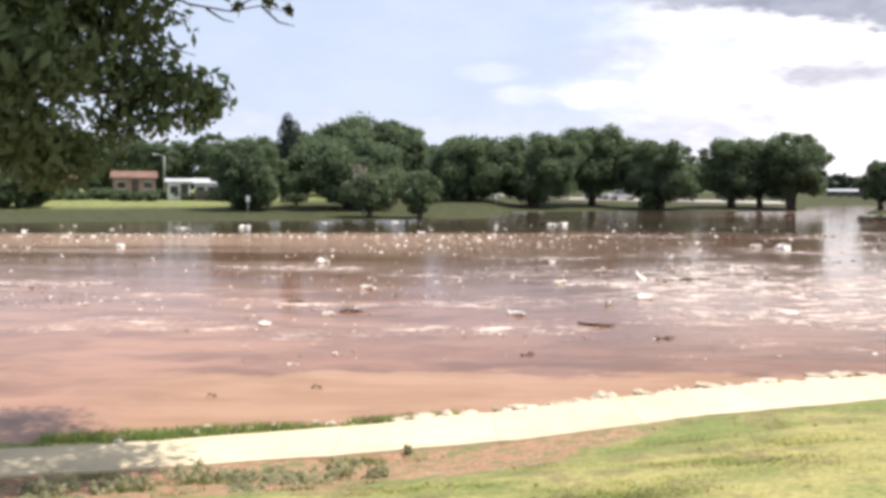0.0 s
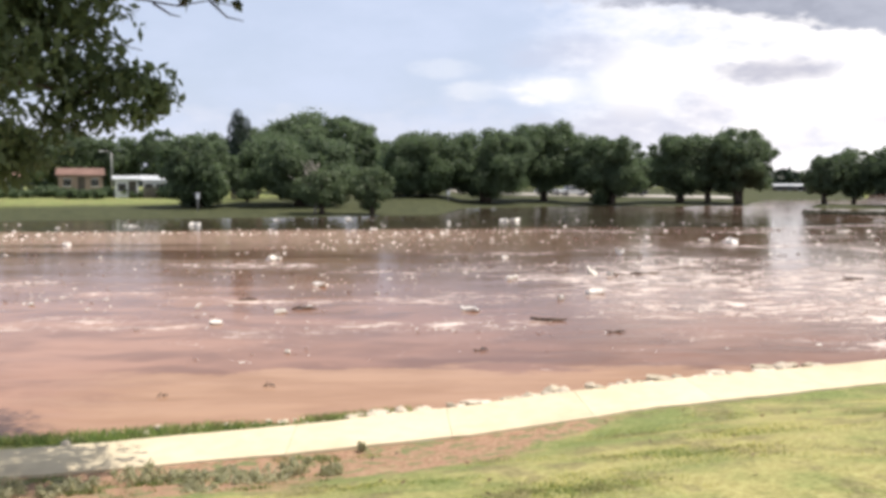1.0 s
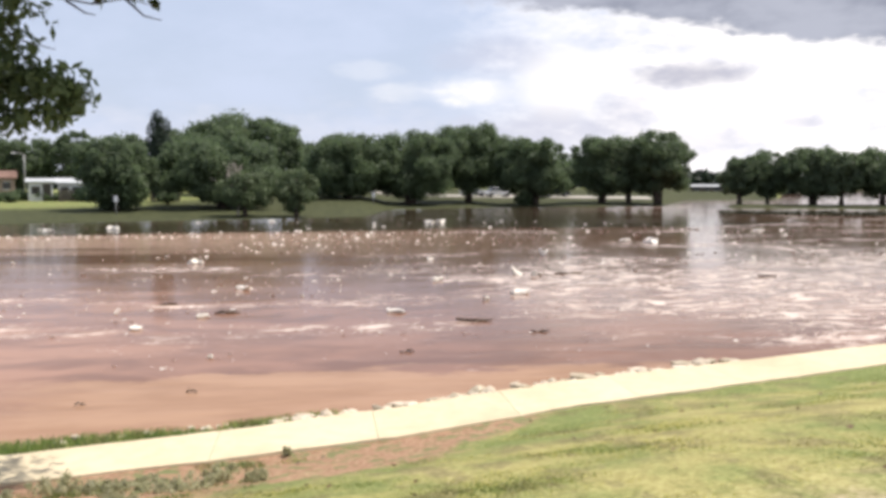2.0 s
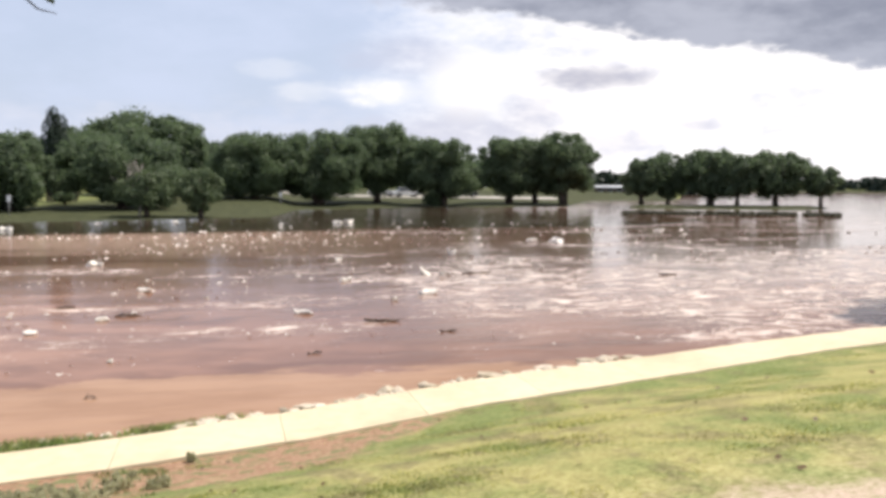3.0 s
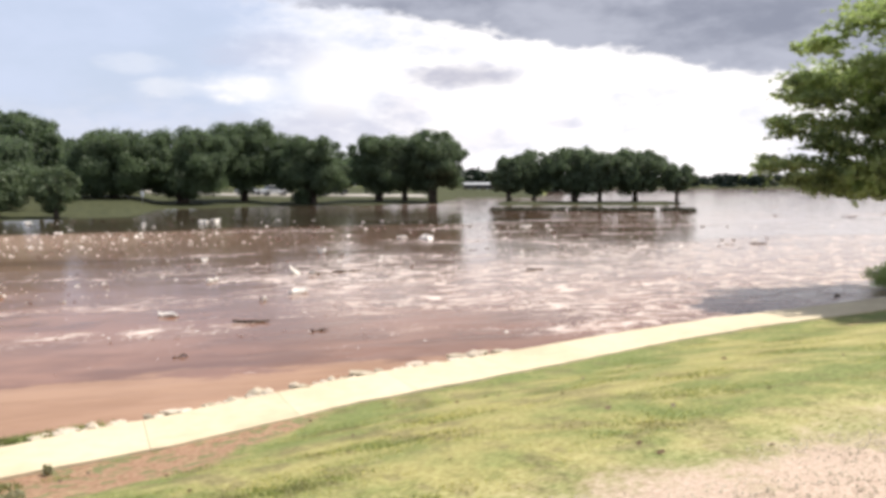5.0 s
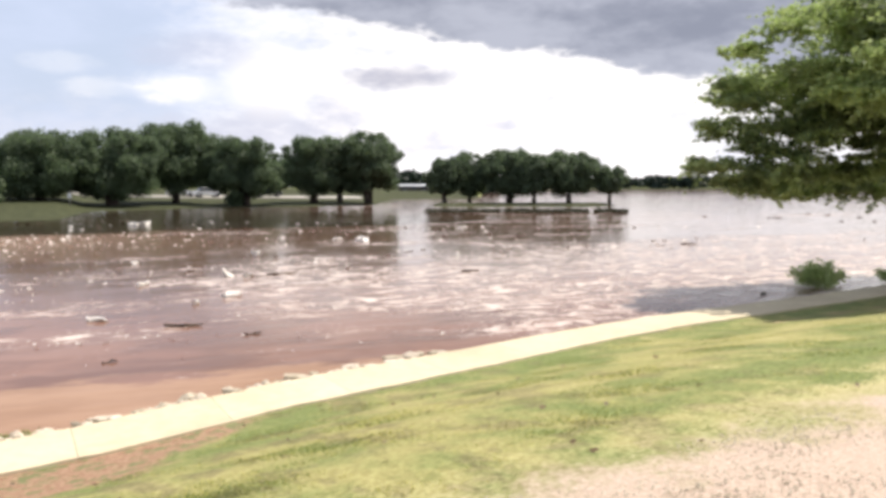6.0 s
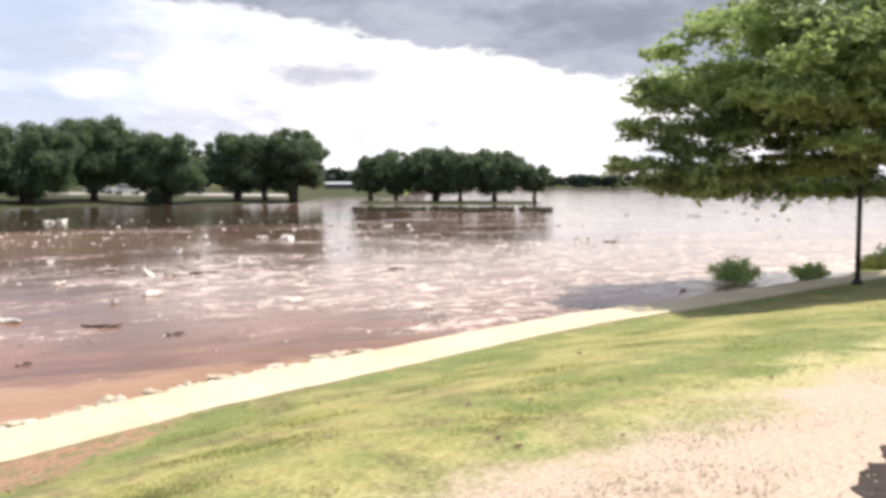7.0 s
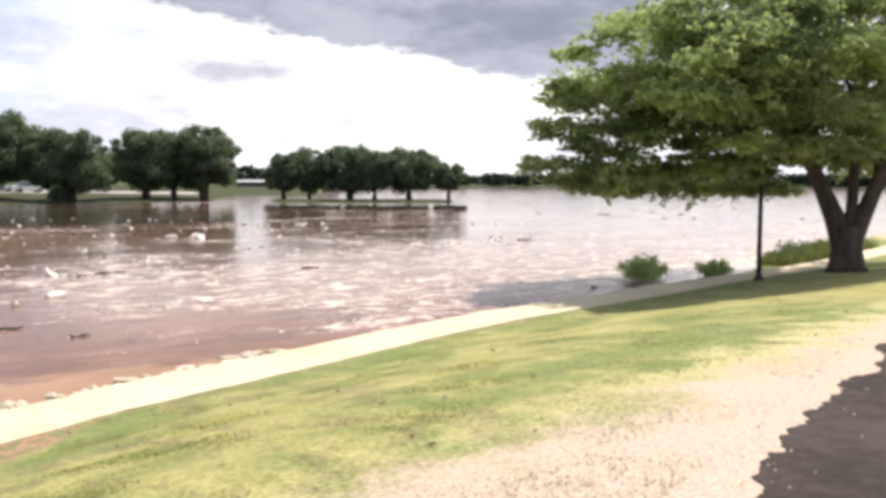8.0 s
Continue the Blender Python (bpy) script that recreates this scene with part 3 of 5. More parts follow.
# ---- trees ----
def far_tree(x, y, top, radius, low, seed, leaf=LEAF_FAR, size=0.17, label="broad dark green tree on the far bank", name="tree",
             density=430, stems=1, group="trees round the lake"):
    """A broad tree: stems, limbs and a lobed leafy crown."""
    r = np.random.default_rng(seed)
    gz = ground_z(x, y)
    h, low = top - gz, max(low - gz, 0.15)
    root = tagged(new(name), label, "tree", group)
    root.location = (x, y, gz - 0.05)
    mid, half = (h + low) / 2, (h - low) / 2
    radius *= 1.2
    lobes = [(0, 0, mid, min(radius, half) * 0.92, min(1.0, half / radius))]
    k = 46
    for i in range(k):
        w = i * 2.399 + r.random() * 1.3
        u = -1.0 + 1.95 * (i + 0.5) / k
        ring = math.sqrt(max(0.06, 1 - abs(u) ** 2.6)) * (0.74 + 0.32 * r.random())
        rad = radius * (0.13 + 0.20 * r.random() ** 1.6)
        lobes.append((math.cos(w) * ring * (radius - rad * 0.7), math.sin(w) * ring * (radius - rad * 0.7),
                      mid + u * (half - rad * 0.55) + 0.10 * half * r.normal() * (u < 0.6), rad, 0.6 + 0.4 * r.random()))
    part("crown", leaves(r, lobes, density, size, leaf, "crown", 0.6, 0.0, 0.6, 0.45), root)
    for s in range(stems):
        lean = (0 if stems == 1 else 0.45 * math.cos(s * 2.1 + seed), 0.3 * math.sin(s * 2.1) if stems > 1 else 0)
        rt = 0.055 * radius + 0.08
        pts = [(lean[0] * 0.6, lean[1], 0), (lean[0], lean[1], low * 0.6 + 0.3), (lean[0] * 2.2, lean[1] * 2, mid * 0.85), (lean[0] * 2.6, lean[1] * 2, mid + half * 0.5)]
        tubes = [tube(pts, (rt * 1.35, rt, rt * 0.75, rt * 0.25), 8, 0.2)]
        part("trunk", mesh_of("trunk", *joined(tubes), BARK, True), root)
    for i in range(4):
        w = i * 1.6 + seed
        p0 = (0, 0, low * 0.7 + 0.4)
        p1 = (math.cos(w) * radius * 0.35, math.sin(w) * radius * 0.35, mid * 0.85)
        p2 = (math.cos(w) * radius * 0.7, math.sin(w) * radius * 0.7, mid + half * 0.2)
        part("limb", mesh_of("limb", *tube((p0, p1, p2), (0.14, 0.09, 0.03), 6), BARK, True), root)
    return root


LEFT_BANK = [(-19.7, 94.0, 7.8, 3.6, 0.7), (-10.2, 98.5, 8.0, 5.5, 1.2), (3.7, 121.9, 9.7, 5.6, 1.2), (-41.5, 91.0, 4.5, 2.9, 0.8)]
RIGHT_BANK = [(12.0, 123.4, 10.2, 5.3, 1.2), (20.9, 130.3, 11.7, 5.2, 2.2), (29.1, 124.6, 9.6, 4.7, 1.0),
              (39.9, 127.9, 10.0, 4.1, 1.7), (44.1, 128.7, 9.8, 3.3, 1.8), (47.1, 125.4, 10.8, 4.1, 2.0)]
BEHIND = [(-49.0, 141.8, 10.9, 3.9, 2.4), (-42.9, 145.8, 10.2, 3.7, 2.4), (-36.2, 145.6, 11.5, 3.0, 2.4), (-47.7, 148.5, 9.6, 3.6, 2.4),
          (-27.5, 137.3, 10.5, 3.3, 2.5), (-20.9, 143.5, 11.4, 3.7, 2.5), (-55.3, 135.1, 11.3, 5.8, 2.4), (-58.3, 127.3, 10.4, 4.7, 2.4),
          (-10.2, 129.6, 12.5, 6.3, 4.6), (-5.0, 127.9, 10.0, 2.7, 3.0), (-0.9, 150.0, 9.9, 3.7, 2.6)]
FURTHER = [(9.8, 189.7, 10.9, 5.8, 2.5), (24.6, 188.4, 10.3, 5.7, 2.6), (36.8, 186.4, 10.0, 5.7, 2.7), (53.3, 192.8, 8.6, 5.3, 2.4),
           (79.4, 204.4, 4.1, 2.4, 1.5)]
ISLAND = [(54.8, 115.7, 6.7, 2.5, 1.4), (58.6, 116.0, 7.4, 2.7, 1.4), (62.6, 111.7, 7.8, 3.4, 1.3), (64.4, 108.3, 7.1, 2.5, 1.3),
          (69.5, 107.5, 7.5, 3.7, 1.6), (74.0, 104.4, 5.4, 2.1, 1.5)]
for i, (x, y, top, rad, low) in enumerate(LEFT_BANK):
    far_tree(x, y, top, rad, low, 10 + i, label="rounded dense green tree on the far lawn")
for i, (x, y, top, rad, low) in enumerate(RIGHT_BANK):
    far_tree(x, y, top, rad, low, 30 + i, stems=(3, 1, 3, 2, 2, 2)[i], label="broad dark green tree standing at the flooded shore")
for i, (x, y, top, rad, low) in enumerate(BEHIND):
    far_tree(x, y, top, rad, low, 50 + i, size=0.22, density=240, label="tall dark green tree behind the far houses")
for i, (x, y, top, rad, low) in enumerate(FURTHER):
    far_tree(x, y, top, rad, low, 70 + i, size=0.26, density=190, label="distant green tree beyond the road")
for i, (x, y, top, rad, low) in enumerate(ISLAND):
    far_tree(x, y, top, rad, low, 90 + i, stems=(2, 1, 2, 2, 1, 1)[i], label="dark green tree on the flooded islet", group="trees on the islet")
far_tree(-6.8, 85.7, 4.3, 2.2, 0.8, 110, LEAF_SHRUB, 0.13, "pale green willowy shrub at the waterline", "shrub")
far_tree(-2.2, 86.0, 4.6, 1.8, 0.7, 111, LEAF_SHRUB, 0.13, "pale green upright shrub at the waterline", "shrub")


def bare_branches():
    """Pale dead twigs that stand out of the low shrub."""
    r = np.random.default_rng(8)
    x, y = -7.4, 85.4
    gz = ground_z(x, y)
    root = tagged(new("dead_shrub"), "pale leafless dead shrub among the waterline willows", "shrub")
    root.location = (x, y, gz - 0.05)
    part("stem", mesh_of("stem", *tube(((0, 0, 0), (0.05, 0, 0.9), (0.1, 0, 1.8)), (0.11, 0.09, 0.06), 8, 0.2), GREY_TIMBER, True), root)
    for i in range(15):
        w, f = i * 2.4 + r.random(), 0.5 + 0.5 * r.random()
        e = Vector((math.cos(w) * 1.7 * f, math.sin(w) * 1.2 * f, 3.1 + 1.9 * r.random()))
        m = Vector((e.x * 0.4, e.y * 0.4, 1.3 + 0.45 * (e.z - 1.3)))
        limb = part("branch", mesh_of("branch", *tube(((0.06, 0, 1.0), m, e), (0.07, 0.05, 0.02), 6, 0.2), GREY_TIMBER, True), root)
        for k in range(3):
            d = e + Vector((r.normal() * 0.5, r.normal() * 0.4, 0.35 * r.random()))
            part("twig", mesh_of("twig", *tube((m.lerp(e, 0.3 + 0.2 * k), d), (0.035, 0.012), 5), GREY_TIMBER, True), limb)


bare_branches()


def conifer(x, y, top, radius, low, seed):
    r = np.random.default_rng(seed)
    gz = ground_z(x, y)
    root = tagged(new("conifer"), "narrow dark conifer behind the round trees", "tree", "trees round the lake")
    root.location = (x, y, gz)
    h = top - gz
    lobes = []
    for i in range(16):
        f = i / 15
        w = i * 2.4
        rad = radius * (0.75 - 0.42 * f ** 2)
        lobes.append((math.cos(w) * radius * 0.3, math.sin(w) * radius * 0.3, 2.0 + f * (h - 2.5), rad, 1.2))
    part("crown", leaves(r, lobes, 420, 0.15, LEAF_BLUE, "crown"), root)
    part("trunk", mesh_of("trunk", *tube(((0, 0, -0.1), (0, 0, h * 0.5), (0, 0, h * 0.9)), (0.28, 0.2, 0.05)), BARK, True), root)


conifer(-18.3, 110.5, 11.3, 1.9, 2.6, 5)


def build_far_woods():
    """The low wooded line on the far side of the open water."""
    r = np.random.default_rng(3)
    lobes = []
    for az in np.arange(-34, 66, 0.28):
        d = (400 if az > 28.4 else 255) + 30 * r.random()
        a = math.radians(az)
        top = 5.6 + 1.8 * noise.noise((az * 0.5, 0, 0)) + 1.2 * noise.noise((az * 1.9, 4, 0))
        for z in (0.9, top - 1.7):
            lobes.append((d * math.sin(a), d * math.cos(a), z, 1.7 + 0.9 * r.random(), 0.9))
    tagged(new("far_woods", leaves(r, lobes, 14, 1.1, LEAF_BLUE, "far_woods")), "low dark woods along the far shore", "woods", kind="stuff")
    lobes = []
    for az in np.arange(24.2, 36.4, 0.05):
        d = 97 + 5.5 * (r.random() - 0.5)
        a = math.radians(az)
        if noise.noise((az * 1.3, 8.0, 0)) < -0.22:
            continue
        lobes.append((d * math.sin(a), d * math.cos(a), 0.10, 0.22 + 0.32 * r.random() ** 2, 0.6))
    tagged(new("reeds", leaves(r, lobes, 160, 0.14, foliage("leaves_of_drowned_grass", (0.03, 0.034, 0.02), (0.075, 0.075, 0.045), 0.15), "reeds")),
           "half-drowned dark grass on the islet", "grass", kind="stuff")


build_far_woods()


def spreading_tree():
    """The big tree by the path: stout forked trunk, long low limbs, layered crown."""
    r = np.random.default_rng(21)
    x0, y0 = 27.2, 16.55
    gz = ground_z(x0, y0)
    root = tagged(new("tree"), "large spreading tree with a forked trunk beside the path", "tree")
    root.location = (x0, y0, gz)
    fork = [((0.0, 0, -0.15), 0.80), ((0.0, 0, 0.2), 0.56), ((0.02, 0, 0.8), 0.46), ((0.0, 0, 1.45), 0.50)]
    part("trunk", mesh_of("trunk", *tube([p for p, _ in fork], [q for _, q in fork], 18, 0.25), BARK, True), root)
    left = Vector((-0.52, 0.854, 0))
    tips = []
    for lean, r0 in ((1.0, 0.34), (-0.85, 0.30), (-0.1, 0.22)):
        pts = [left * (0.12 * lean) + Vector((0, 0, 0.75)), left * (0.42 * lean) + Vector((0, 0, 1.7)), left * (0.95 * lean) + Vector((0, 0, 2.9)), left * (1.7 * lean) + Vector((0, 0, 4.6))]
        tips.append(pts[2])
        part("stem", mesh_of("stem", *tube(pts, (r0, r0 * 0.9, r0 * 0.7, r0 * 0.4), 12, 0.2), BARK, True), root)
    for x, y, z, stem in ((-4.6, 1.6, 5.6, 0), (-8.5, 0.4, 5.4, 0), (-3.4, -0.6, 7.0, 0), (0.6, -0.6, 7.8, 2), (3.2, -1.0, 6.8, 1), (2.8, 1.6, 5.6, 1), (-6.0, -0.9, 6.2, 0), (4.6, 0.2, 5.4, 1)):
        p0 = tips[stem]
        part("limb", mesh_of("limb", *tube((p0, (p0.x + x * 0.18, p0.y + y * 0.18, p0.z + (z - p0.z) * 0.55), (x * 0.6, y * 0.6, p0.z + (z - p0.z) * 0.92), (x, y, z)), (0.17, 0.13, 0.08, 0.02), 10, 0.2), BARK, True), root)
    lobes = []
    # layered sprays: offset east, north and up from the foot, and radius
    for x, y, z, rad in ((-10.5, 2.8, 3.3, 0.75), (-10.4, 2.3, 4.3, 0.75), (-10.2, 2.1, 5.4, 0.7), (-10.1, 1.6, 6.2, 0.75), (-9.5, 2.5, 2.9, 0.8), (-9.8, -2.2, 5.6, 0.8), (-8.8, -2.4, 6.2, 1.0), (-9.2, -2.0, 4.8, 0.8), (-7.8, -2.4, 5.6, 1.0), (-6.6, -2.6, 6.0, 1.1), (-5.4, -2.6, 6.4, 1.2), (-3.8, -2.6, 6.2, 1.1),
                         (-10.0, 1.8, 4.9, 0.9), (-9.6, 0.8, 6.7, 0.8), (-9.2, 1.6, 3.7, 1.0), (-9.0, 0.4, 5.6, 1.1), (-8.8, -0.4, 7.2, 0.9),
                         (-8.2, 1.4, 4.4, 1.2), (-8.0, -0.4, 6.2, 1.2), (-7.6, -1.0, 7.9, 1.1), (-7.0, 0.6, 5.0, 1.3), (-6.6, -0.8, 6.8, 1.3),
                         (-6.2, -1.4, 8.6, 1.2), (-5.8, -0.4, 5.4, 1.3), (-5.0, -1.2, 7.4, 1.5), (-4.6, -1.4, 9.2, 1.4), (-4.4, -0.6, 5.6, 1.3),
                         (-3.4, -1.4, 7.8, 1.6), (-3.0, -0.8, 5.8, 1.2), (-2.6, -1.4, 9.8, 1.6), (-1.8, -1.5, 6.8, 1.5), (-1.4, -1.2, 5.2, 1.1),
                         (-0.8, -1.5, 8.6, 1.7), (0.2, -1.4, 5.6, 1.1), (0.6, -1.2, 7.0, 1.6), (1.0, -1.2, 10.0, 1.8), (1.8, -1.4, 5.0, 1.1),
                         (2.4, -1.2, 8.4, 1.7), (3.0, -1.4, 6.0, 1.4), (3.4, -1.2, 4.4, 1.1), (4.4, -1.0, 7.2, 1.7), (4.8, -1.0, 5.0, 1.4),
                         (6.0, 0.0, 6.2, 1.7), (-7.8, -1.6, 5.2, 1.1), (-6.4, -1.8, 5.0, 1.1), (-5.0, -2.0, 4.9, 1.0), (-3.8, -1.8, 4.6, 0.9),
                         (-9.4, -0.8, 5.0, 0.9), (-2.2, -1.8, 4.4, 0.9), (-0.6, -1.6, 4.2, 0.8), (-4.2, -2.0, 6.4, 1.3), (-2.4, -2.0, 6.0, 1.2),
                         (-0.4, -2.0, 7.2, 1.4), (-8.6, -1.2, 6.6, 0.9), (1.2, -1.8, 4.2, 0.8), (-6.0, 1.8, 6.8, 1.3), (-3.0, 2.0, 8.6, 1.7), (0.4, 2.2, 9.0, 1.9), (3.4, 2.4, 7.6, 1.8)):
        lobes.append((x, y, z, rad * 1.02, 0.62))
    for x, y, z, rad in ((-10.6, 1.8, 3.3, 0.65), (-10.1, 1.2, 3.1, 0.7), (-9.6, 0.6, 3.5, 0.65), (-9.9, 1.6, 2.75, 0.55), (-9.2, 1.2, 2.7, 0.5), (-9.1, 0.1, 3.9, 0.7), (-10.2, 1.6, 3.9, 0.7),
                         (-8.0, -2.0, 6.6, 1.0), (-6.0, -2.2, 7.2, 1.2), (-4.0, -2.3, 7.6, 1.3), (-2.0, -2.3, 7.9, 1.3), (0.0, -2.3, 8.2, 1.3), (2.0, -2.3, 7.7, 1.3), (4.0, -2.2, 6.8, 1.2)):
        lobes.append((x, y, z, rad, 0.6))
    for i in range(7):
        lobes.append((-7.3 + i, -1.4 + 0.15 * math.sin(i * 2.0), 3.85 + 0.1 * math.sin(i * 3.1), 0.8, 0.6))
        lobes.append((-7.8 + i * 1.1, -1.2, 4.7, 1.0, 0.6))
        lobes.append((-6.8 + i * 1.1, 0.6, 4.5 + 0.05 * i, 0.9, 0.6))
    for i in range(12):
        lobes.append((-7.6 + i * 0.9, 1.9, 4.9 + 0.12 * i, 1.1, 0.6))
        lobes.append((-8.2 + i * 0.95, 2.7, 4.35 + 0.06 * i, 0.9, 0.5))
        lobes.append((-8.0 + i * 0.95, 3.4 + 0.5 * math.sin(i * 2.2), 5.5 + 0.14 * i, 1.35, 0.6))
    # low shaded skirt over the water
    for i in range(17):
        f = i / 16
        x = -7.9 + 9.6 * f
        for y, z, rad in ((3.6 - 1.6 * f, 2.62 + 0.12 * math.sin(i * 2.3), 0.62), (2.4 - 1.0 * f, 3.1 + 0.3 * f, 0.75), (0.9 - 0.3 * f, 3.45 + 0.2 * f, 0.7 if f > 0.3 else 0.15)):
            lobes.append((x, y, z, rad, 0.6))
    for x, y, z, rad in ((2.4, 2.4, 3.3, 1.0), (4.0, 2.0, 3.4, 1.1), (5.4, 1.0, 3.6, 1.1), (-0.6, 1.6, 4.3, 0.9), (1.6, 1.2, 4.4, 0.9)):
        lobes.append((x, y, z, rad, 0.5))
    for i in range(8):
        lobes.append((-5.2 + 0.9 * i, 0.6 + 0.3 * math.sin(i * 1.7), 4.05 + 0.1 * math.sin(i * 2.9), 0.75, 0.6))
        lobes.append((-2.4 + 0.7 * i, 1.5 + 0.3 * math.sin(i * 2.3), 3.7 + 0.1 * math.sin(i * 1.9), 0.7, 0.6))
    for x, y, z, rad in ((-6.3, 1.2, 3.9, 0.75), (-5.6, 1.5, 4.0, 0.8), (-4.9, 1.7, 3.9, 0.75), (-5.4, 0.7, 4.3, 0.7), (-1.9, 1.0, 3.15, 0.6), (-1.0, 1.3, 3.2, 0.6), (-2.7, 1.3, 3.1, 0.55)):
        lobes.append((x, y, z, rad, 0.6))
    # the close inner mass
    for i in range(11):
        for y, z in ((-0.9, 5.3), (0.5, 5.0), (1.8, 5.5), (-0.2, 6.6), (1.2, 7.0)):
            lobes.append((-8.2 + 1.2 * i, y + 0.3 * math.sin(i * 2.1 + z), z + 0.25 * math.sin(i * 1.3 + y), 1.0, 0.6))
    # a thin place in the crown that lets the sun down to the path by the foot
    def open_to_sun(p):
        for f in (0.0, 0.35, 0.7, 1.0):
            spot = Vector((24.3 + 3.2 * f - x0, 17.75 + 0.75 * f - y0, 0.15 - gz))
            d = Vector(p[:3]) - spot
            if (d - SUN_WAY * d.dot(SUN_WAY)).length < 0.55 + 0.3 * p[3]:
                return True
        return False

    lobes = [p for p in lobes if not open_to_sun(p)]
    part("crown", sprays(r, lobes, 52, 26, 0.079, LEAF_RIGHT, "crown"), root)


spreading_tree()


def overhanging_tree():
    """The nearer tree, whose boughs hang into view over the lake."""
    r = np.random.default_rng(33)
    x0, y0 = -9.5, 6.4
    gz = ground_z(x0, y0)
    root = tagged(new("tree"), "leafy tree whose dark boughs overhang the bank", "tree")
    root.location = (x0, y0, gz)
    part("trunk", mesh_of("trunk", *tube(((0, 0, -0.2), (0, 0, 0.4), (0.1, 0, 1.8), (0.4, 0.1, 3.2)), (0.55, 0.36, 0.3, 0.26), 14, 0.25), BARK, True), root)
    for x, y, z in ((-2.9, 10.1, 3.9), (-2.4, 9.2, 5.7), (-4.5, 10.4, 4.6), (-7.0, 4.4, 6.6), (-12.5, 7.0, 6.6), (-1.75, 10.2, 5.02), (-1.0, 8.9, 5.7)):
        e = (x - x0, y - y0, z - gz)
        part("limb", mesh_of("limb", *tube(((0.3, 0, 2.6), (e[0] * 0.4, e[1] * 0.3, 2.6 + (e[2] - 2.6) * 0.75), (e[0] * 0.75, e[1] * 0.7, e[2] + 0.15), e),
                                           (0.2, 0.12, 0.05, 0.008), 8), BARK, True), root)
    # bare twigs that reach out over the water
    for line in (((-18.0, 11.6), (-15.4, 10.5), (-13.0, 10.2), (-11.2, 10.6), (-9.6, 10.3)), ((-11.2, 10.6), (-10.2, 9.7), (-9.2, 9.5)), ((-13.0, 10.2), (-11.9, 10.9), (-10.6, 11.2)),
                 ((-18.4, 9.2), (-16.8, 8.0), (-15.0, 7.6)), ((-14.4, 10.3), (-13.4, 9.7), (-12.8, 9.6))):
        pts = []
        for az, el in line:
            a = math.radians(az)
            pts.append((10.3 * math.sin(a) - x0, 10.3 * math.cos(a) - y0, EYE + 10.3 * math.tan(math.radians(el)) - gz))
        part("twig", mesh_of("twig", *tube(pts, np.linspace(0.014, 0.004, len(pts)), 6), BARK, True), root)
    lobes = []

    def bough(az, el, d, rad, flat=0.8):
        a = math.radians(az)
        lobes.append((d * math.sin(a) - x0, d * math.cos(a) - y0, EYE + d * math.tan(math.radians(el)) - gz, rad, flat))

    # dense inner crown
    for i, az in enumerate((-44, -40, -36, -33, -30, -27.5, -25, -22.5, -20.3)):
        for k, el in enumerate((3.6, 6.6, 9.8, 13.5, 18.0, 23.0)):
            if az > -23 and k == 0 or az > -21 and k == 1:
                continue
            bough(az + 0.9 * math.sin(k * 2.0 + i), el, 10.6 + 1.2 * math.sin(i * 1.7 + k), 0.72 + 0.08 * math.sin(i + k * 3))
    for az, el in ((-27, 2.0), (-25, 1.8), (-23.2, 1.6), (-21.6, 2.2), (-24, 2.6), (-29, 1.6), (-32, 1.8), (-22.4, 1.2)):
        bough(az, el, 11.4, 0.48)
    # thinner sprays at the rim
    for az, el, rad in ((-18.6, 6.6, 0.5), (-18.4, 9.4, 0.55), (-18.0, 12.4, 0.6), (-18.8, 4.6, 0.36), (-16.9, 6.2, 0.36), (-15.7, 5.5, 0.32), (-14.6, 5.6, 0.30), (-13.9, 5.0, 0.24),
                        (-16.6, 4.0, 0.24), (-15.3, 3.9, 0.20), (-17.6, 3.6, 0.26), (-14.6, 4.2, 0.18), (-19.6, 3.3, 0.3), (-10.6, 10.9, 0.08), (-9.6, 10.4, 0.06), (-12.6, 10.5, 0.06),
                        (-13.4, 13.6, 0.6), (-10.4, 14.6, 0.5)):
        bough(az, el, 10.4, rad)
    # boughs that shade the path
    for x, y, z in ((-0.8, 8.9, 5.6), (-1.3, 9.5, 5.7), (-1.5, 8.2, 5.8), (-2.1, 9.2, 5.8), (-0.9, 8.2, 5.7), (-2.8, 8.6, 5.8), (-2.2, 8.9, 6.2), (-3.4, 8.5, 5.9), (-4.6, 8.5, 5.6), (-2.8, 9.5, 6.6), (-1.5, 8.2, 6.4), (-2.6, 7.7, 6.3), (-3.8, 9.6, 6.4), (-4.8, 7.4, 6.2), (-5.6, 8.6, 6.2), (-5.2, 9.8, 6.4), (-1.9, 10.4, 6.0), (-2.7, 10.0, 6.0), (-3.4, 10.6, 6.1), (-2.4, 11.2, 6.2), (-4.0, 11.1, 6.2), (-1.7, 7.6, 5.9), (-2.4, 7.3, 5.9), (-3.2, 7.5, 6.0)):
        y += 0.8
        lobes.append((x - x0, y - y0, z - gz, 0.8, 0.6))
    lobes += [(0, -1.0, 6.6, 2.2, 0.9), (-2.4, 0.6, 5.8, 2.2, 0.8), (1.2, -2.4, 5.8, 2.0, 0.8), (-1.0, 2.8, 4.4, 1.8, 0.8), (1.6, 0.8, 6.2, 1.6, 0.9)]
    part("crown", leaves(r, lobes, 1900, 0.056, LEAF_NEAR, "crown", 0.9, 0.35, 0.45, 0.4), root)


overhanging_tree()


# ---- on the far bank ----
def polar(az, d):
    a = math.radians(az)
    return d * math.sin(a), d * math.cos(a)


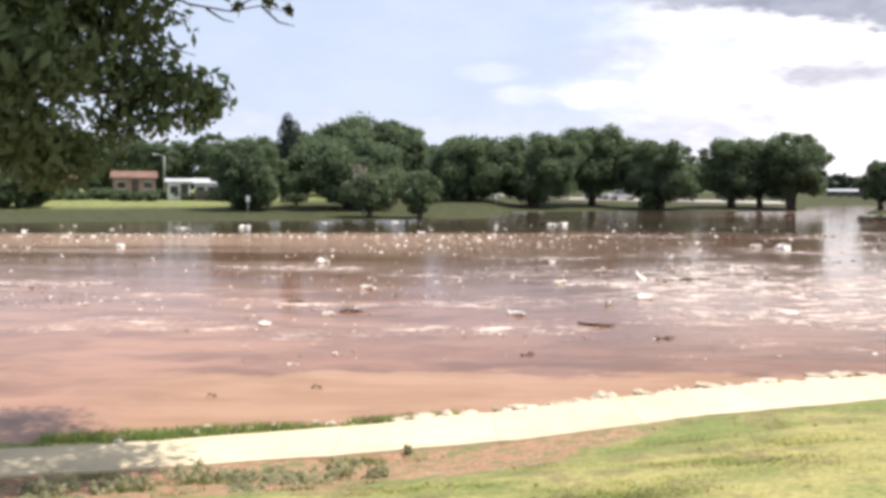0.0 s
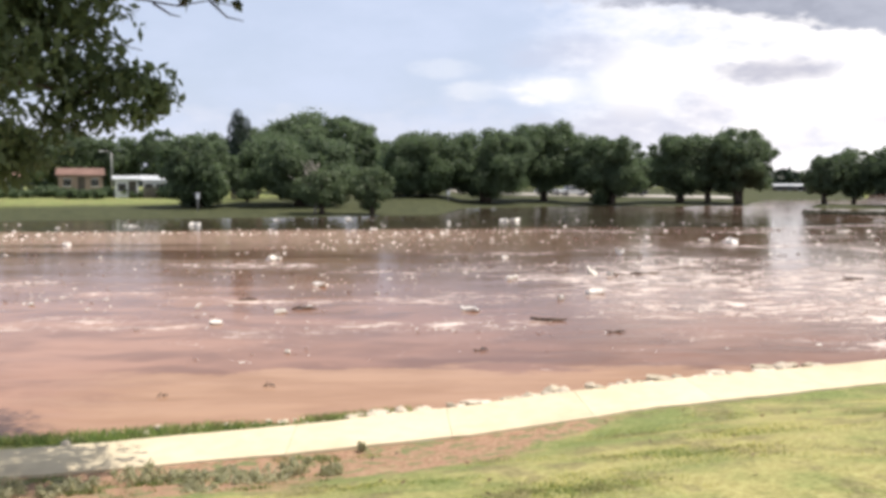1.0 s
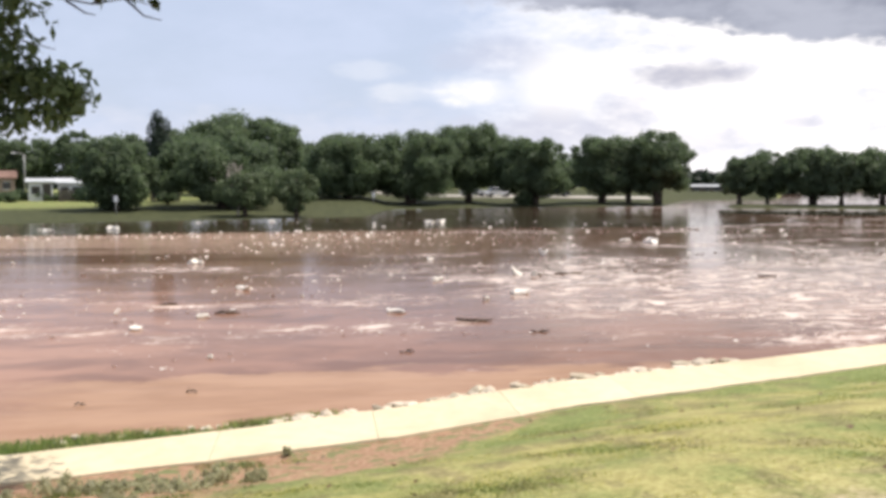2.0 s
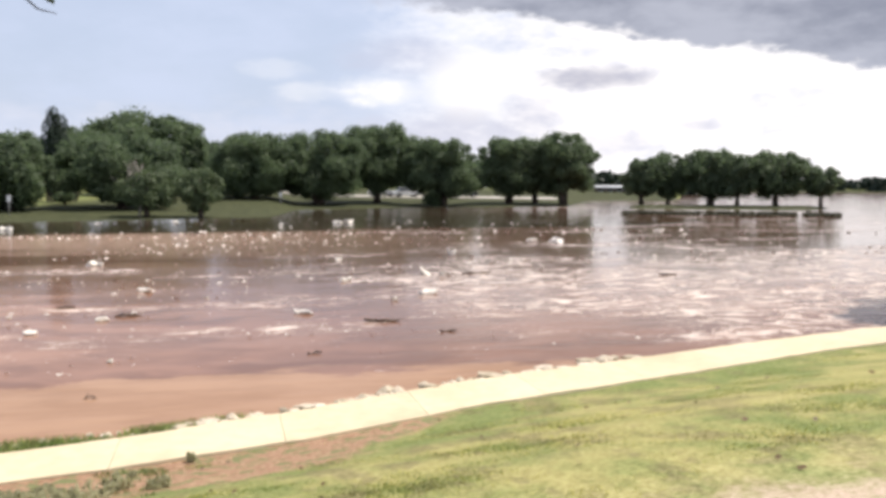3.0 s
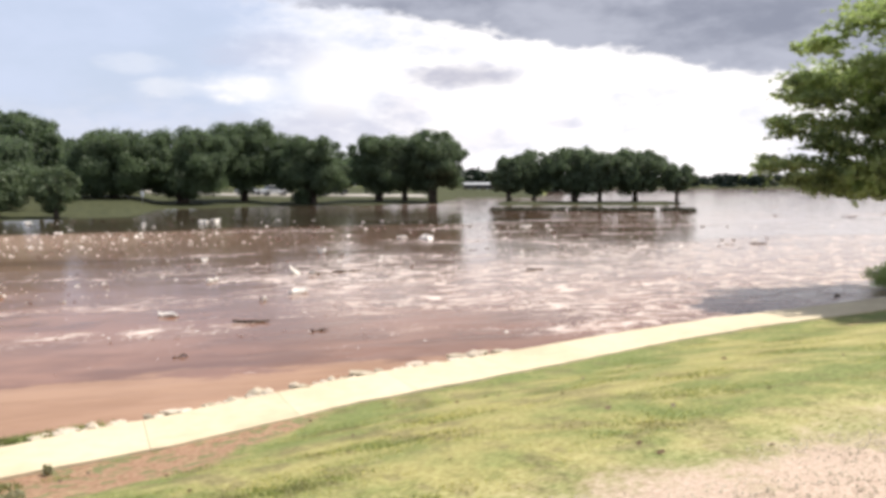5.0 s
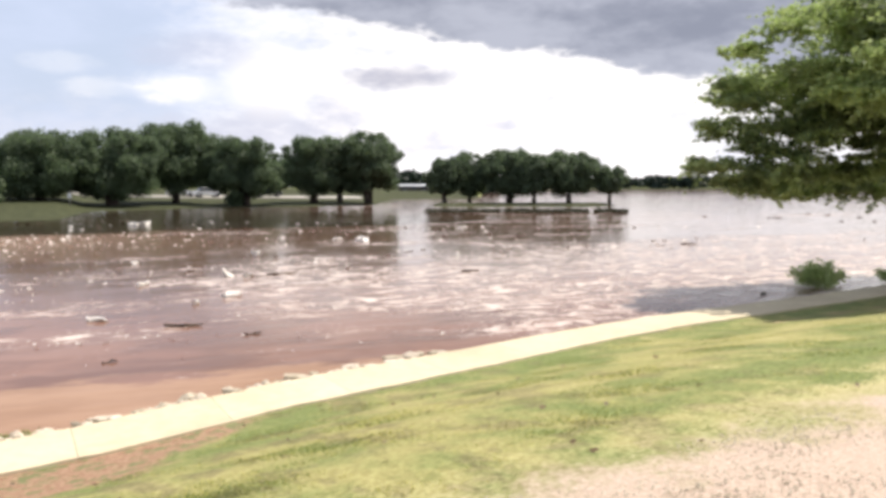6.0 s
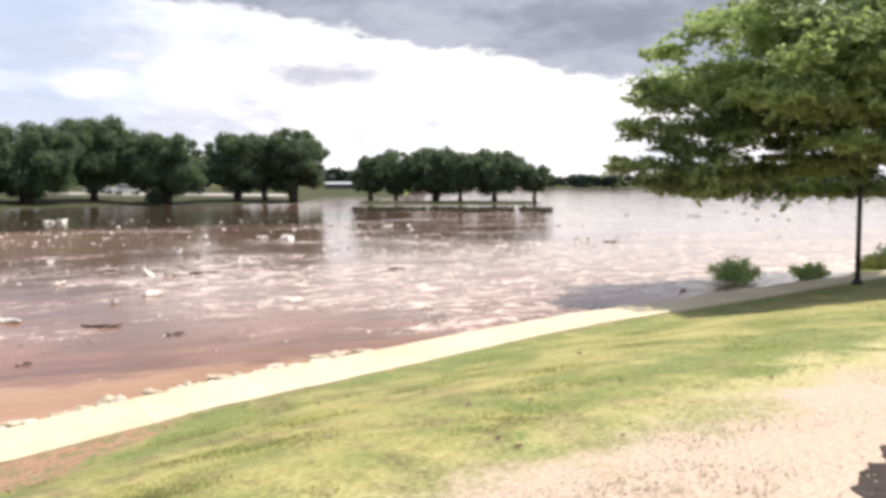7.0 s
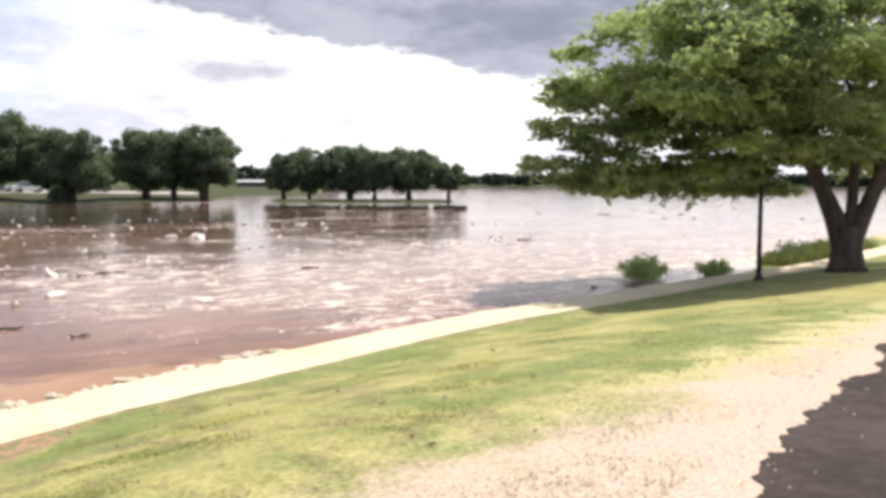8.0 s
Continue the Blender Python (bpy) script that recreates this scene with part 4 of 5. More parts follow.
def build_far_road():
    turns = np.arange(2.6, 20.4, 0.4)
    verts, faces = [], []
    for az in turns:
        for d in (147.0, 149.5, 152.0, 155.0):
            x, y = polar(az, d)
            verts.append((x, y, ground_z(x, y) + 0.04))
    for i in range(len(turns) - 1):
        for k in range(3):
            faces.append((i * 4 + k, i * 4 + k + 1, i * 4 + k + 5, i * 4 + k + 4))
    tagged(new("far_road", mesh_of("far_road", verts, faces, ROAD_PALE)), "pale park road behind the shore trees", "road", kind="structure")


build_far_road()


def gable(w, d, h, rise, material, over=0.3):
    """A gabled roof slab with thickness, ridge along x, eaves at height h."""
    a, b, t = w / 2 + over, d / 2 + over, 0.14
    v = [(-a, -b, h), (-a, 0, h + rise), (-a, b, h), (a, -b, h), (a, 0, h + rise), (a, b, h)]
    v += [(x, y, z + t) for x, y, z in v]
    f = [(0, 1, 4, 3), (1, 2, 5, 4), (6, 9, 10, 7), (7, 10, 11, 8), (0, 3, 9, 6), (2, 8, 11, 5), (0, 6, 7, 1), (1, 7, 8, 2), (3, 4, 10, 9), (4, 5, 11, 10)]
    return mesh_of("roof", v, f, material)


def house(az, d, w, deep, h, rise, wall, roof, label, windows=(-0.25, 0.25), door=0.0, name="house"):
    x, y = polar(az, d)
    root = tagged(new(name), label, "building")
    root.matrix_basis = pose(x, y, ground_z(x, y) - 0.05, 0, 0, -az)
    bm = bmesh.new()
    bmesh.ops.create_cube(bm, size=1.0, matrix=Matrix.Translation((0, 0, h / 2)) @ Matrix.Diagonal((w, deep, h, 1)))
    for side in (-1, 1):
        g = [bm.verts.new((side * w / 2, -deep / 2, h)), bm.verts.new((side * w / 2, deep / 2, h)), bm.verts.new((side * w / 2, 0, h + rise))]
        bm.faces.new(g)
    part("wall", bm_mesh("wall", bm, wall), root)
    part("roof", gable(w, deep, h, rise, roof), root)
    for f in windows:
        win = part("window", box("window", (0.9, 0.06, 0.9), (f * w, -deep / 2 - 0.03, h * 0.58), GLASS_DARK, 0), root, "dark window")
        part("window_frame", box("window_frame", (1.06, 0.05, 0.08), (f * w, -deep / 2 - 0.05, h * 0.58 + 0.48), WHITE_PAINT, 0.01), win)
        part("window_sill", box("window_sill", (1.06, 0.12, 0.08), (f * w, -deep / 2 - 0.06, h * 0.58 - 0.48), WHITE_PAINT, 0.01), win)
    if door is not None:
        part("door", box("door", (0.9, 0.06, 1.95), (door * w, -deep / 2 - 0.03, 0.98), DARK_TIMBER, 0.01), root)
    return root


house(-18.4, 133, 5.4, 6, 2.1, 0.9, BRICK_RED, ROOF_BROWN, "low tan brick house with a reddish roof behind the far lawn", (-0.3, 0.32), 0.02)
house(-22.5, 131, 3.8, 5, 2.0, 0.7, BRICK_RED, ROOF_BROWN, "small reddish house half hidden by trees", (0.2,), -0.2)
house(-15.9, 117, 2.6, 3.2, 2.1, 0.35, WHITE_PAINT, ROOF_GREY, "white painted shed with a pale roof", (-0.2,), 0.25, "shed")
house(-14.3, 119, 2.8, 3.2, 1.9, 0.55, WHITE_PAINT, ROOF_GREY, "white mobile cabin with a pale metal roof", (-0.25, 0.2), None, "cabin")
house(-9.1, 124, 3.6, 4, 1.7, 0.6, DARK_TIMBER, ROOF_BROWN, "grey timber outbuilding between the trees", (), 0.1, "outbuilding")
house(23.4, 216, 7.0, 5, 1.0, 0.35, DARK_TIMBER, ROOF_GREY, "long low building with a white roof", (-0.3, 0.0, 0.3), None, "pavilion")


def fence(az0, az1, d, label):
    root = tagged(new("fence"), label, "fence")
    n = int(abs(az1 - az0) * math.pi / 180 * d / 0.32)
    slat = box("slat", (0.28, 0.04, 1.35), (0, 0, 0.68), DARK_TIMBER, 0.01)
    for i in range(n):
        az = az0 + (az1 - az0) * i / n
        x, y = polar(az, d)
        part("slat", slat, root, place=pose(x, y, ground_z(x, y) - 0.03 + 0.03 * (i % 3), 0, 0, -az))


for i, (az, d, top, rad) in enumerate(((-21.9, 121, 2.6, 1.0), (-20.6, 119, 2.5, 0.9), (-19.9, 124, 2.7, 0.7), (-17.0, 121, 2.5, 0.6), (-23.6, 112, 3.2, 1.4), (-9.0, 106, 2.3, 0.9))):
    far_tree(*polar(az, d), top, rad, 1.2, 120 + i, label="dark garden shrub before the far houses", name="shrub", group="garden shrubs")
hedge = np.random.default_rng(61)
for i in range(15):
    az = -24.2 + 0.74 * i + 0.2 * hedge.random()
    x, y = polar(az, 113 + 4 * hedge.random())
    far_tree(x, y, ground_z(x, y) + 0.8 + 0.7 * hedge.random(), 0.75 + 0.4 * hedge.random(), ground_z(x, y) + 0.1, 140 + i, label="low grey-green hedge shrub before the far houses",
             name="shrub", density=240, group="garden shrubs")
fence(-14.9, -13.2, 114, "grey timber fence before the white cabin")
fence(-9.9, -8.2, 112, "grey timber fence between the far trees")


def street_lamp(az, d, h):
    x, y = polar(az, d)
    root = tagged(new("street_lamp"), "grey steel street lamp with an outreach arm", "lamp")
    root.matrix_basis = pose(x, y, ground_z(x, y) - 0.05, 0, 0, -az)
    part("pole", mesh_of("pole", *tube(((0, 0, 0), (0, 0, h * 0.6), (0, 0, h)), (0.14, 0.10, 0.07), 10), GREY_STEEL, True), root)
    part("arm", mesh_of("arm", *tube(((0, 0, h - 0.1), (-0.5, 0, h + 0.12), (-1.0, 0, h + 0.15)), (0.05, 0.04, 0.04), 8), GREY_STEEL, True), root)
    part("lamp_head", box("lamp_head", (0.6, 0.26, 0.14), (-1.2, 0, h + 0.13), WHITE_PAINT, 0.04), root)


street_lamp(-16.7, 128, 5.3)


def utility_pole(az, d, h):
    x, y = polar(az, d)
    root = tagged(new("utility_pole"), "distant wooden utility pole with a crossarm", "pole")
    root.matrix_basis = pose(x, y, ground_z(x, y) - 0.05, 0, 0, -az + 25)
    part("pole", mesh_of("pole", *tube(((0, 0, 0), (0, 0, h)), (0.22, 0.15), 8), DARK_TIMBER, True), root)
    part("crossarm", box("crossarm", (2.6, 0.14, 0.16), (0, 0, h - 0.5), DARK_TIMBER, 0.02), root)


utility_pole(23.1, 262, 5.2)
utility_pole(22.4, 300, 4.6)


def sign_post(az, d, h):
    x, y = polar(az, d)
    root = tagged(new("sign_post"), "small white sign on a thin post by the water", "sign")
    root.matrix_basis = pose(x, y, ground_z(x, y) - 0.05, 0, 0, -az)
    part("post", mesh_of("post", *tube(((0, 0, 0), (0, 0, h)), (0.05, 0.05), 8), GREY_STEEL, True), root)
    part("board", box("board", (0.36, 0.05, 0.55), (0, -0.06, h - 0.2), WHITE_PAINT, 0.015), root)


sign_post(-11.9, 88, 1.75)
sign_post(3.25, 112, 1.5)


def car(az, d, turn, paint, label):
    """A parked car: lower body, glazed cabin, wheels and lights."""
    x, y = polar(az, d)
    root = tagged(new("car"), label, "car", "cars on the park road")
    root.matrix_basis = pose(x, y, ground_z(x, y) + 0.04, 0, 0, turn)
    side = [(-2.15, 0.35), (-2.2, 0.75), (-1.9, 0.95), (-1.0, 1.0), (1.0, 0.98), (2.0, 0.85), (2.2, 0.6), (2.15, 0.32)]
    roof = [(-1.55, 0.97), (-1.15, 1.42), (0.35, 1.46), (1.15, 0.97)]

    def slab(name, line, half, material, inset=0.0):
        k = len(line)
        v = [(a, -half + inset * (b > 1.2), b) for a, b in line] + [(a, half - inset * (b > 1.2), b) for a, b in line]
        f = [tuple(range(k)), tuple(range(2 * k - 1, k - 1, -1))] + [(i, i + k, (i + 1) % k + k, (i + 1) % k) for i in range(k)]
        return mesh_of(name, v, f, material)

    part("body", slab("body", side, 0.88, paint), root)
    cab = part("cabin", slab("cabin", roof, 0.8, GLASS_DARK, 0.12), root, "dark glazed cabin")
    part("roof", box("roof", (1.55, 1.3, 0.06), (-0.4, 0, 1.48), paint, 0.02), cab)
    for wx in (-1.35, 1.35):
        for wy in (-0.84, 0.84):
            wheel = part("wheel", None, root)
            part("tyre", mesh_of("tyre", *tube(((wx, wy - 0.1, 0.32), (wx, wy + 0.1, 0.32)), (0.32, 0.32), 16), RUBBER), wheel)
            part("rim", mesh_of("rim", *tube(((wx, wy - 0.12, 0.32), (wx, wy + 0.12, 0.32)), (0.18, 0.18), 12), GREY_STEEL), wheel)
    for wy in (-0.6, 0.6):
        part("headlight", box("headlight", (0.08, 0.3, 0.14), (2.19, wy, 0.66), WHITE_PAINT, 0.02), root)


car(10.9, 150, 8, CAR_WHITE, "white car parked on the pale park road")
car(9.4, 150.5, 5, CAR_WHITE, "white car standing under the shore trees")
car(3.6, 149, 12, CAR_WHITE, "white car half hidden behind the trees")
car(14.5, 151, -6, CAR_DARK, "dark car parked on the pale park road")


# ---- by the near path ----
def path_post():
    x, y = 22.95, 16.72
    root = tagged(new("lamp_post"), "thin dark steel post on the lawn beside the path", "post")
    root.location = (x, y, ground_z(x, y) - 0.05)
    part("pole", mesh_of("pole", *tube(((0, 0, 0), (0, 0, 1.5), (0, 0, 2.8)), (0.075, 0.068, 0.065), 12), DARK_STEEL, True), root)
    part("base_plate", mesh_of("base_plate", *tube(((0, 0, 0.03), (0, 0, 0.12), (0, 0, 0.2)), (0.15, 0.14, 0.09), 12), DARK_STEEL), root)


path_post()


def blades(name, r, xs, ys, zs, tall, wide, material, lean=0.5):
    """Loose grass blades, each a narrow leaf bent to one side."""
    k = len(xs)
    w = r.random(k) * 2 * math.pi
    h = tall * (0.5 + r.random(k))
    foot = np.stack([xs, ys, zs], 1)
    across = np.stack([np.cos(w), np.sin(w), np.zeros(k)], 1) * (wide * (0.6 + 0.8 * r.random(k)))[:, None]
    w2 = r.random(k) * 2 * math.pi
    bend = np.stack([np.cos(w2), np.sin(w2), np.zeros(k)], 1) * (h * lean * r.random(k))[:, None]
    up = np.stack([np.zeros(k), np.zeros(k), h], 1)
    v = np.stack([foot - across, foot + across, foot + up * 0.6 + bend * 0.5 + across * 0.5, foot + up + bend], 1)
    return quads(name, v, material)


def grass_material(name, green, dry):
    m = bpy.data.materials.new(name)
    m.use_nodes = True
    n = Nodes(m.node_tree)
    at = n.put("ShaderNodeTexCoord").outputs["Object"]
    rnd = n.put("ShaderNodeNewGeometry").outputs["Random Per Island"]
    big, mid = n.noise(at, 0.55, 4.0), n.noise(n.scaled(at, (0.9, 0.7, 1.0)), 1.7, 5.0, 0.62)
    f = n.ramp(n.math("ADD", n.math("MULTIPLY_ADD", big, 0.6, n.math("MULTIPLY", mid, 0.5)), n.math("ADD", n.math("MULTIPLY_ADD", rnd, 0.24, -0.08), n.ramp(n.put("ShaderNodeSeparateXYZ", {0: at}).outputs[0], 12.0, 19.0, 0.0, 0.10))), 0.54, 0.78)
    col = n.mix(f, rgb(*green), rgb(*dry))
    thatch = n.math("MULTIPLY", n.ramp(n.noise(n.scaled(at, (0.9, 0.6, 1.0)), 1.9, 6.0, 0.7), 0.51, 0.60), n.ramp(n.put("ShaderNodeSeparateXYZ", {0: at}).outputs[0], 2.0, 10.0, 0.66, 0.34))
    col = n.mix(thatch, col, rgb(0.235, 0.205, 0.11))
    col = n.mix(1.0, col, n.put("ShaderNodeCombineColor", {0: n.ramp(rnd, 0, 1, 0.85, 1.15), 1: n.ramp(rnd, 0, 1, 0.88, 1.12), 2: 0.9}).outputs[0], "MULTIPLY")
    p = n.put("ShaderNodeBsdfPrincipled", {"Base Color": col, "Roughness": 0.7, "Specular IOR Level": 0.2})
    tr = n.put("ShaderNodeBsdfTranslucent", {0: col})
    mx = n.put("ShaderNodeMixShader", {0: 0.5, 1: p.outputs[0], 2: tr.outputs[0]})
    n.put("ShaderNodeOutputMaterial", {0: mx.outputs[0]})
    return m


def build_lawn():
    r = np.random.default_rng(4)
    grass = grass_material("lawn_grass", (0.262, 0.308, 0.104), (0.51, 0.485, 0.190))
    k = 420000
    d = 4.5 + 28 * r.random(k) ** 1.7
    az = np.radians(-32 + 96 * r.random(k))
    x, y = d * np.sin(az), d * np.cos(az)
    edge = np.interp(x, PATH_X, PATH_NEAR) - y
    clump = np.array([noise.noise((a * 1.6, b * 2.4, 0.0)) for a, b in zip(x, y)])
    thin = np.where(edge < 0.45, 0.12, np.where((x < 3.2 - 1.15 * edge) & (edge < 2.8), 0.2, -0.62))
    ok = (edge > 0.06) & (y > gravel_line(x) + 0.1 + 1.6 * r.random(k) ** 0.7 + 0.9 * clump) & (clump > thin + 0.25 * r.random(k))
    x, y = x[ok], y[ok]
    z = ground_height(x, y) - 0.01
    tuft = np.array([noise.noise((a * 1.9, b * 3.4, 5.0)) + 0.4 * noise.noise((a * 3.6, b * 5.0, 1.0)) for a, b in zip(x, y)])
    tall = 0.013 + 0.016 * np.clip(tuft - 0.05, 0, 0.8)
    tagged(new("lawn_grass", blades("lawn_grass", r, x, y, z, tall, 0.006, grass, 2.6)), "short patchy green and straw-coloured lawn grass", "grass", kind="stuff")
    k = 16000
    x = -9 + 9.2 * r.random(k)
    y = np.interp(x, PATH_X, PATH_FAR) + 0.03 + np.interp(x, STRIP_X, STRIP_W) * 1.15 * r.random(k)
    clump = np.array([noise.noise((a * 1.1, b * 2.0, 3.0)) for a, b in zip(x, y)])
    ok = clump > np.interp(x, (-4.5, -3.2, -1.9, -1.6, -1.2, -0.6, 0.0), (0.1, -0.35, -0.3, 0.15, -0.1, -0.1, 0.2))
    x, y = x[ok], y[ok]
    tagged(new("bank_grass", blades("bank_grass", r, x, y, ground_height(x, y) - 0.01, 0.10, 0.010, grass_material("bank_grass", (0.24, 0.33, 0.11), (0.42, 0.46, 0.20)), 0.8)),
           "lush green grass between path and water", "grass", kind="stuff")
    k = 12000
    x = -5.5 + 4.9 * r.random(k)
    y = np.interp(x, PATH_X, PATH_NEAR) - 0.08 - 2.1 * r.random(k)
    clump = np.array([noise.noise((a * 2.2, b * 3.0, 9.0)) for a, b in zip(x, y)])
    ok = clump > 0.20 + 0.12 * r.random(k)
    x, y = x[ok], y[ok]
    tagged(new("rough_grass", blades("rough_grass", r, x, y, ground_height(x, y) - 0.01, 0.045, 0.008, grass_material("rough_grass", (0.19, 0.24, 0.09), (0.40, 0.38, 0.19)), 1.0)),
           "tufts of rough green grass on bare earth", "grass", kind="stuff")
    k = 5000
    x = 27.8 + 11 * r.random(k)
    y = np.interp(x, PATH_X, PATH_FAR) + 0.1 + np.interp(x, STRIP_X, STRIP_W) * 1.0 * r.random(k)
    tagged(new("bank_grass", blades("bank_grass", r, x, y, ground_height(x, y) - 0.01, 0.34, 0.02, grass_material("long_bank_grass", (0.06, 0.10, 0.025), (0.2, 0.22, 0.08)), 0.6)),
           "long grass on the bank past the tree", "grass", kind="stuff")


build_lawn()


def weed(x, y, rad, tall, seed, material=LEAF_WEED, label="leafy grey-green weed on the bare earth", name="weed", count=1.0, group="weeds beside the path", floor=-9.0, leaf=0.02):
    r = np.random.default_rng(seed)
    root = tagged(new(name), label, "plant", group)
    z = max(ground_z(x, y), floor) - 0.02
    root.location = (x, y, z)
    stems, lobes = [], []
    for i in range(9):
        w, f = i * 2.4 + r.random(), 0.3 + 0.7 * r.random()
        e = (math.cos(w) * rad * f, math.sin(w) * rad * f, tall * (0.5 + 0.5 * r.random()) * (1.15 - 0.4 * f))
        lobes.append((e[0], e[1], e[2] * 0.95, rad * 0.16, 1.3))
        stems.append(tube(((0, 0, 0), (e[0] * 0.4, e[1] * 0.4, e[2] * 0.6), e), (0.012, 0.008, 0.003), 5))
        lobes.append((e[0], e[1], e[2] * 0.8, rad * 0.3, 0.9))
        lobes.append((e[0] * 0.6, e[1] * 0.6, e[2] * 0.45, rad * 0.36, 0.8))
    if name == "bush":
        for i in range(7):
            w = i * 0.9
            lobes.append((math.cos(w) * rad * 0.55, math.sin(w) * rad * 0.55, tall * 0.42, rad * 0.42, tall / rad * 0.8))
        lobes.append((0, 0, tall * 0.55, rad * 0.55, tall / rad * 0.8))
    part("stems", mesh_of("stems", *joined(stems), material), root)
    part("leaves", leaves(r, lobes, (300 if name == "bush" else 75) * count / (rad * 0.36) ** 2 * 0.035, leaf, material, "leaves", 0.8), root)
    return root


WEEDS = [(-2.45, 8.72, 0.24, 0.20), (-0.95, 8.5, 0.18, 0.18), (-1.15, 8.15, 0.24, 0.14), (-0.4, 9.83, 0.05, 0.13),
         (-2.95, 8.4, 0.2, 0.13), (-0.6, 8.2, 0.12, 0.13), (-3.6, 8.25, 0.24, 0.15)]
spread = np.random.default_rng(77)
for _ in range(28):
    x = -4.8 + 3.7 * spread.random()
    y = float(np.interp(x, PATH_X, PATH_NEAR)) - 0.35 - 1.6 * spread.random()
    WEEDS.append((x, y, 0.06 + 0.13 * spread.random(), 0.04 + 0.10 * spread.random() ** 2))
for i, (x, y, rad, tall) in enumerate(WEEDS):
    weed(x, y, rad, tall, 200 + i)
weed(20.9, 19.3, 0.72, 0.85, 230, LEAF_BUSH, "light green bush standing in the water's edge", "bush", 8.0, "bushes at the water's edge", 0.0, 0.055)
weed(23.9, 19.0, 0.6, 0.5, 231, LEAF_BUSH, "low light green bush at the water's edge", "bush", 7.0, "bushes at the water's edge", 0.0, 0.055)
weed(30.4, 20.9, 0.9, 0.5, 232, LEAF_SHRUB, "grassy bush on the bank past the tree", "bush", 2.6, "bushes at the water's edge", 0.0, 0.055)
weed(33.4, 22.6, 1.0, 0.55, 233, LEAF_SHRUB, "grassy bush on the bank past the tree", "bush", 2.6, "bushes at the water's edge", 0.0, 0.055)


def lump(name, seed, material, flat=0.6, rough=0.35, sub=2):
    """An uneven broken piece about one metre across."""
    bm = bmesh.new()
    bmesh.ops.create_icosphere(bm, subdivisions=sub, radius=0.5)
    for v in bm.verts:
        k = 1 + rough * noise.noise(v.co * 2.6 + Vector((seed * 7.1, 0, 0))) + 0.5 * rough * noise.noise(v.co * 6 + Vector((0, seed * 3.3, 0)))
        v.co = v.co * k
        v.co.z *= flat
    return bm_mesh(name, bm, material)


def scatter(name, meshes, places, label, category, group):
    for i, (x, y, z, s, w) in enumerate(places):
        ob = tagged(new(name, meshes[i % len(meshes)]), label, category, group)
        ob.matrix_basis = Matrix.LocRotScale((x, y, z), Euler((0, 0, w)), (s * (1.0 + 0.5 * math.sin(i * 1.7)), s, s * 0.9))


def build_rubble():
    r = np.random.default_rng(9)
    places = []
    for i in range(285):
        x = -4.2 + 11.0 * r.random() ** 0.8
        if x < -0.8 and r.random() < 0.55:
            continue
        y = float(np.interp(x, PATH_X, PATH_FAR)) + 0.05 + (0.36 if x > -1 else 0.75) * r.random() ** (1.3 if x > -1 else 0.4)
        s = 0.08 + 0.15 * r.random() ** 2 + (0.07 if r.random() < 0.08 else 0)
        s *= 0.65 if x < -0.6 else 1.0
        places.append((x, y, max(ground_z(x, y), 0.03) + s * 0.25, s, r.random() * 6.28))
    for i in range(26):
        x = -3.7 + 2.3 * r.random()
        y = float(np.interp(x, PATH_X, PATH_FAR) + np.interp(x, STRIP_X, STRIP_W)) - 0.05 + 0.12 * r.random()
        s = 0.05 + 0.08 * r.random() ** 2
        places.append((x, y, max(ground_z(x, y), 0.0) + s * 0.25, s, r.random() * 6.28))
    scatter("stone", [lump("stone", i, STONE, 0.65, 0.5, 1) for i in range(6)], places, "pale broken stone on the path's water edge", "stone", "rubble along the path")
    # small broken bits between the larger stones
    bit = lump("bit", 3, STONE, 0.65, 0.5, 1)
    shape, sides = [v.co.copy() for v in bit.vertices], [tuple(p.vertices) for p in bit.polygons]
    verts, faces = [], []
    for i in range(420):
        x = -0.6 + 6.6 * r.random() ** 0.9
        y = float(np.interp(x, PATH_X, PATH_FAR)) + 0.02 + 0.42 * r.random() ** 1.2
        m = Matrix.LocRotScale((x, y, max(ground_z(x, y), 0.0) + 0.02), Euler((0, 0, r.random() * 6.28)), Vector((1.2, 1.0, 0.8)) * (0.04 + 0.07 * r.random()))
        k = len(verts)
        verts += [m @ v for v in shape]
        faces += [tuple(j + k for j in f) for f in sides]
    tagged(new("rubble", mesh_of("rubble", verts, faces, STONE)), "small pale pinkish rubble along the path's water edge", "rubble", kind="stuff")
    places = [(13.0 + 6 * r.random(), 0, 0, 0.05 + 0.08 * r.random(), r.random() * 6) for _ in range(14)]
    places = [(x, float(np.interp(x, PATH_X, PATH_FAR)) + 0.1 * r.random(), 0.1, s, w) for x, _, _, s, w in places]
    scatter("stone", [lump("stone", i + 20, STONE, 0.65, 0.5, 1) for i in range(3)], places, "pale broken stone on the path's water edge", "stone", "rubble along the path")


build_rubble()


def froth_line(x):
    """How far out the line of froth lies."""
    return 60.0 + 0.13 * x


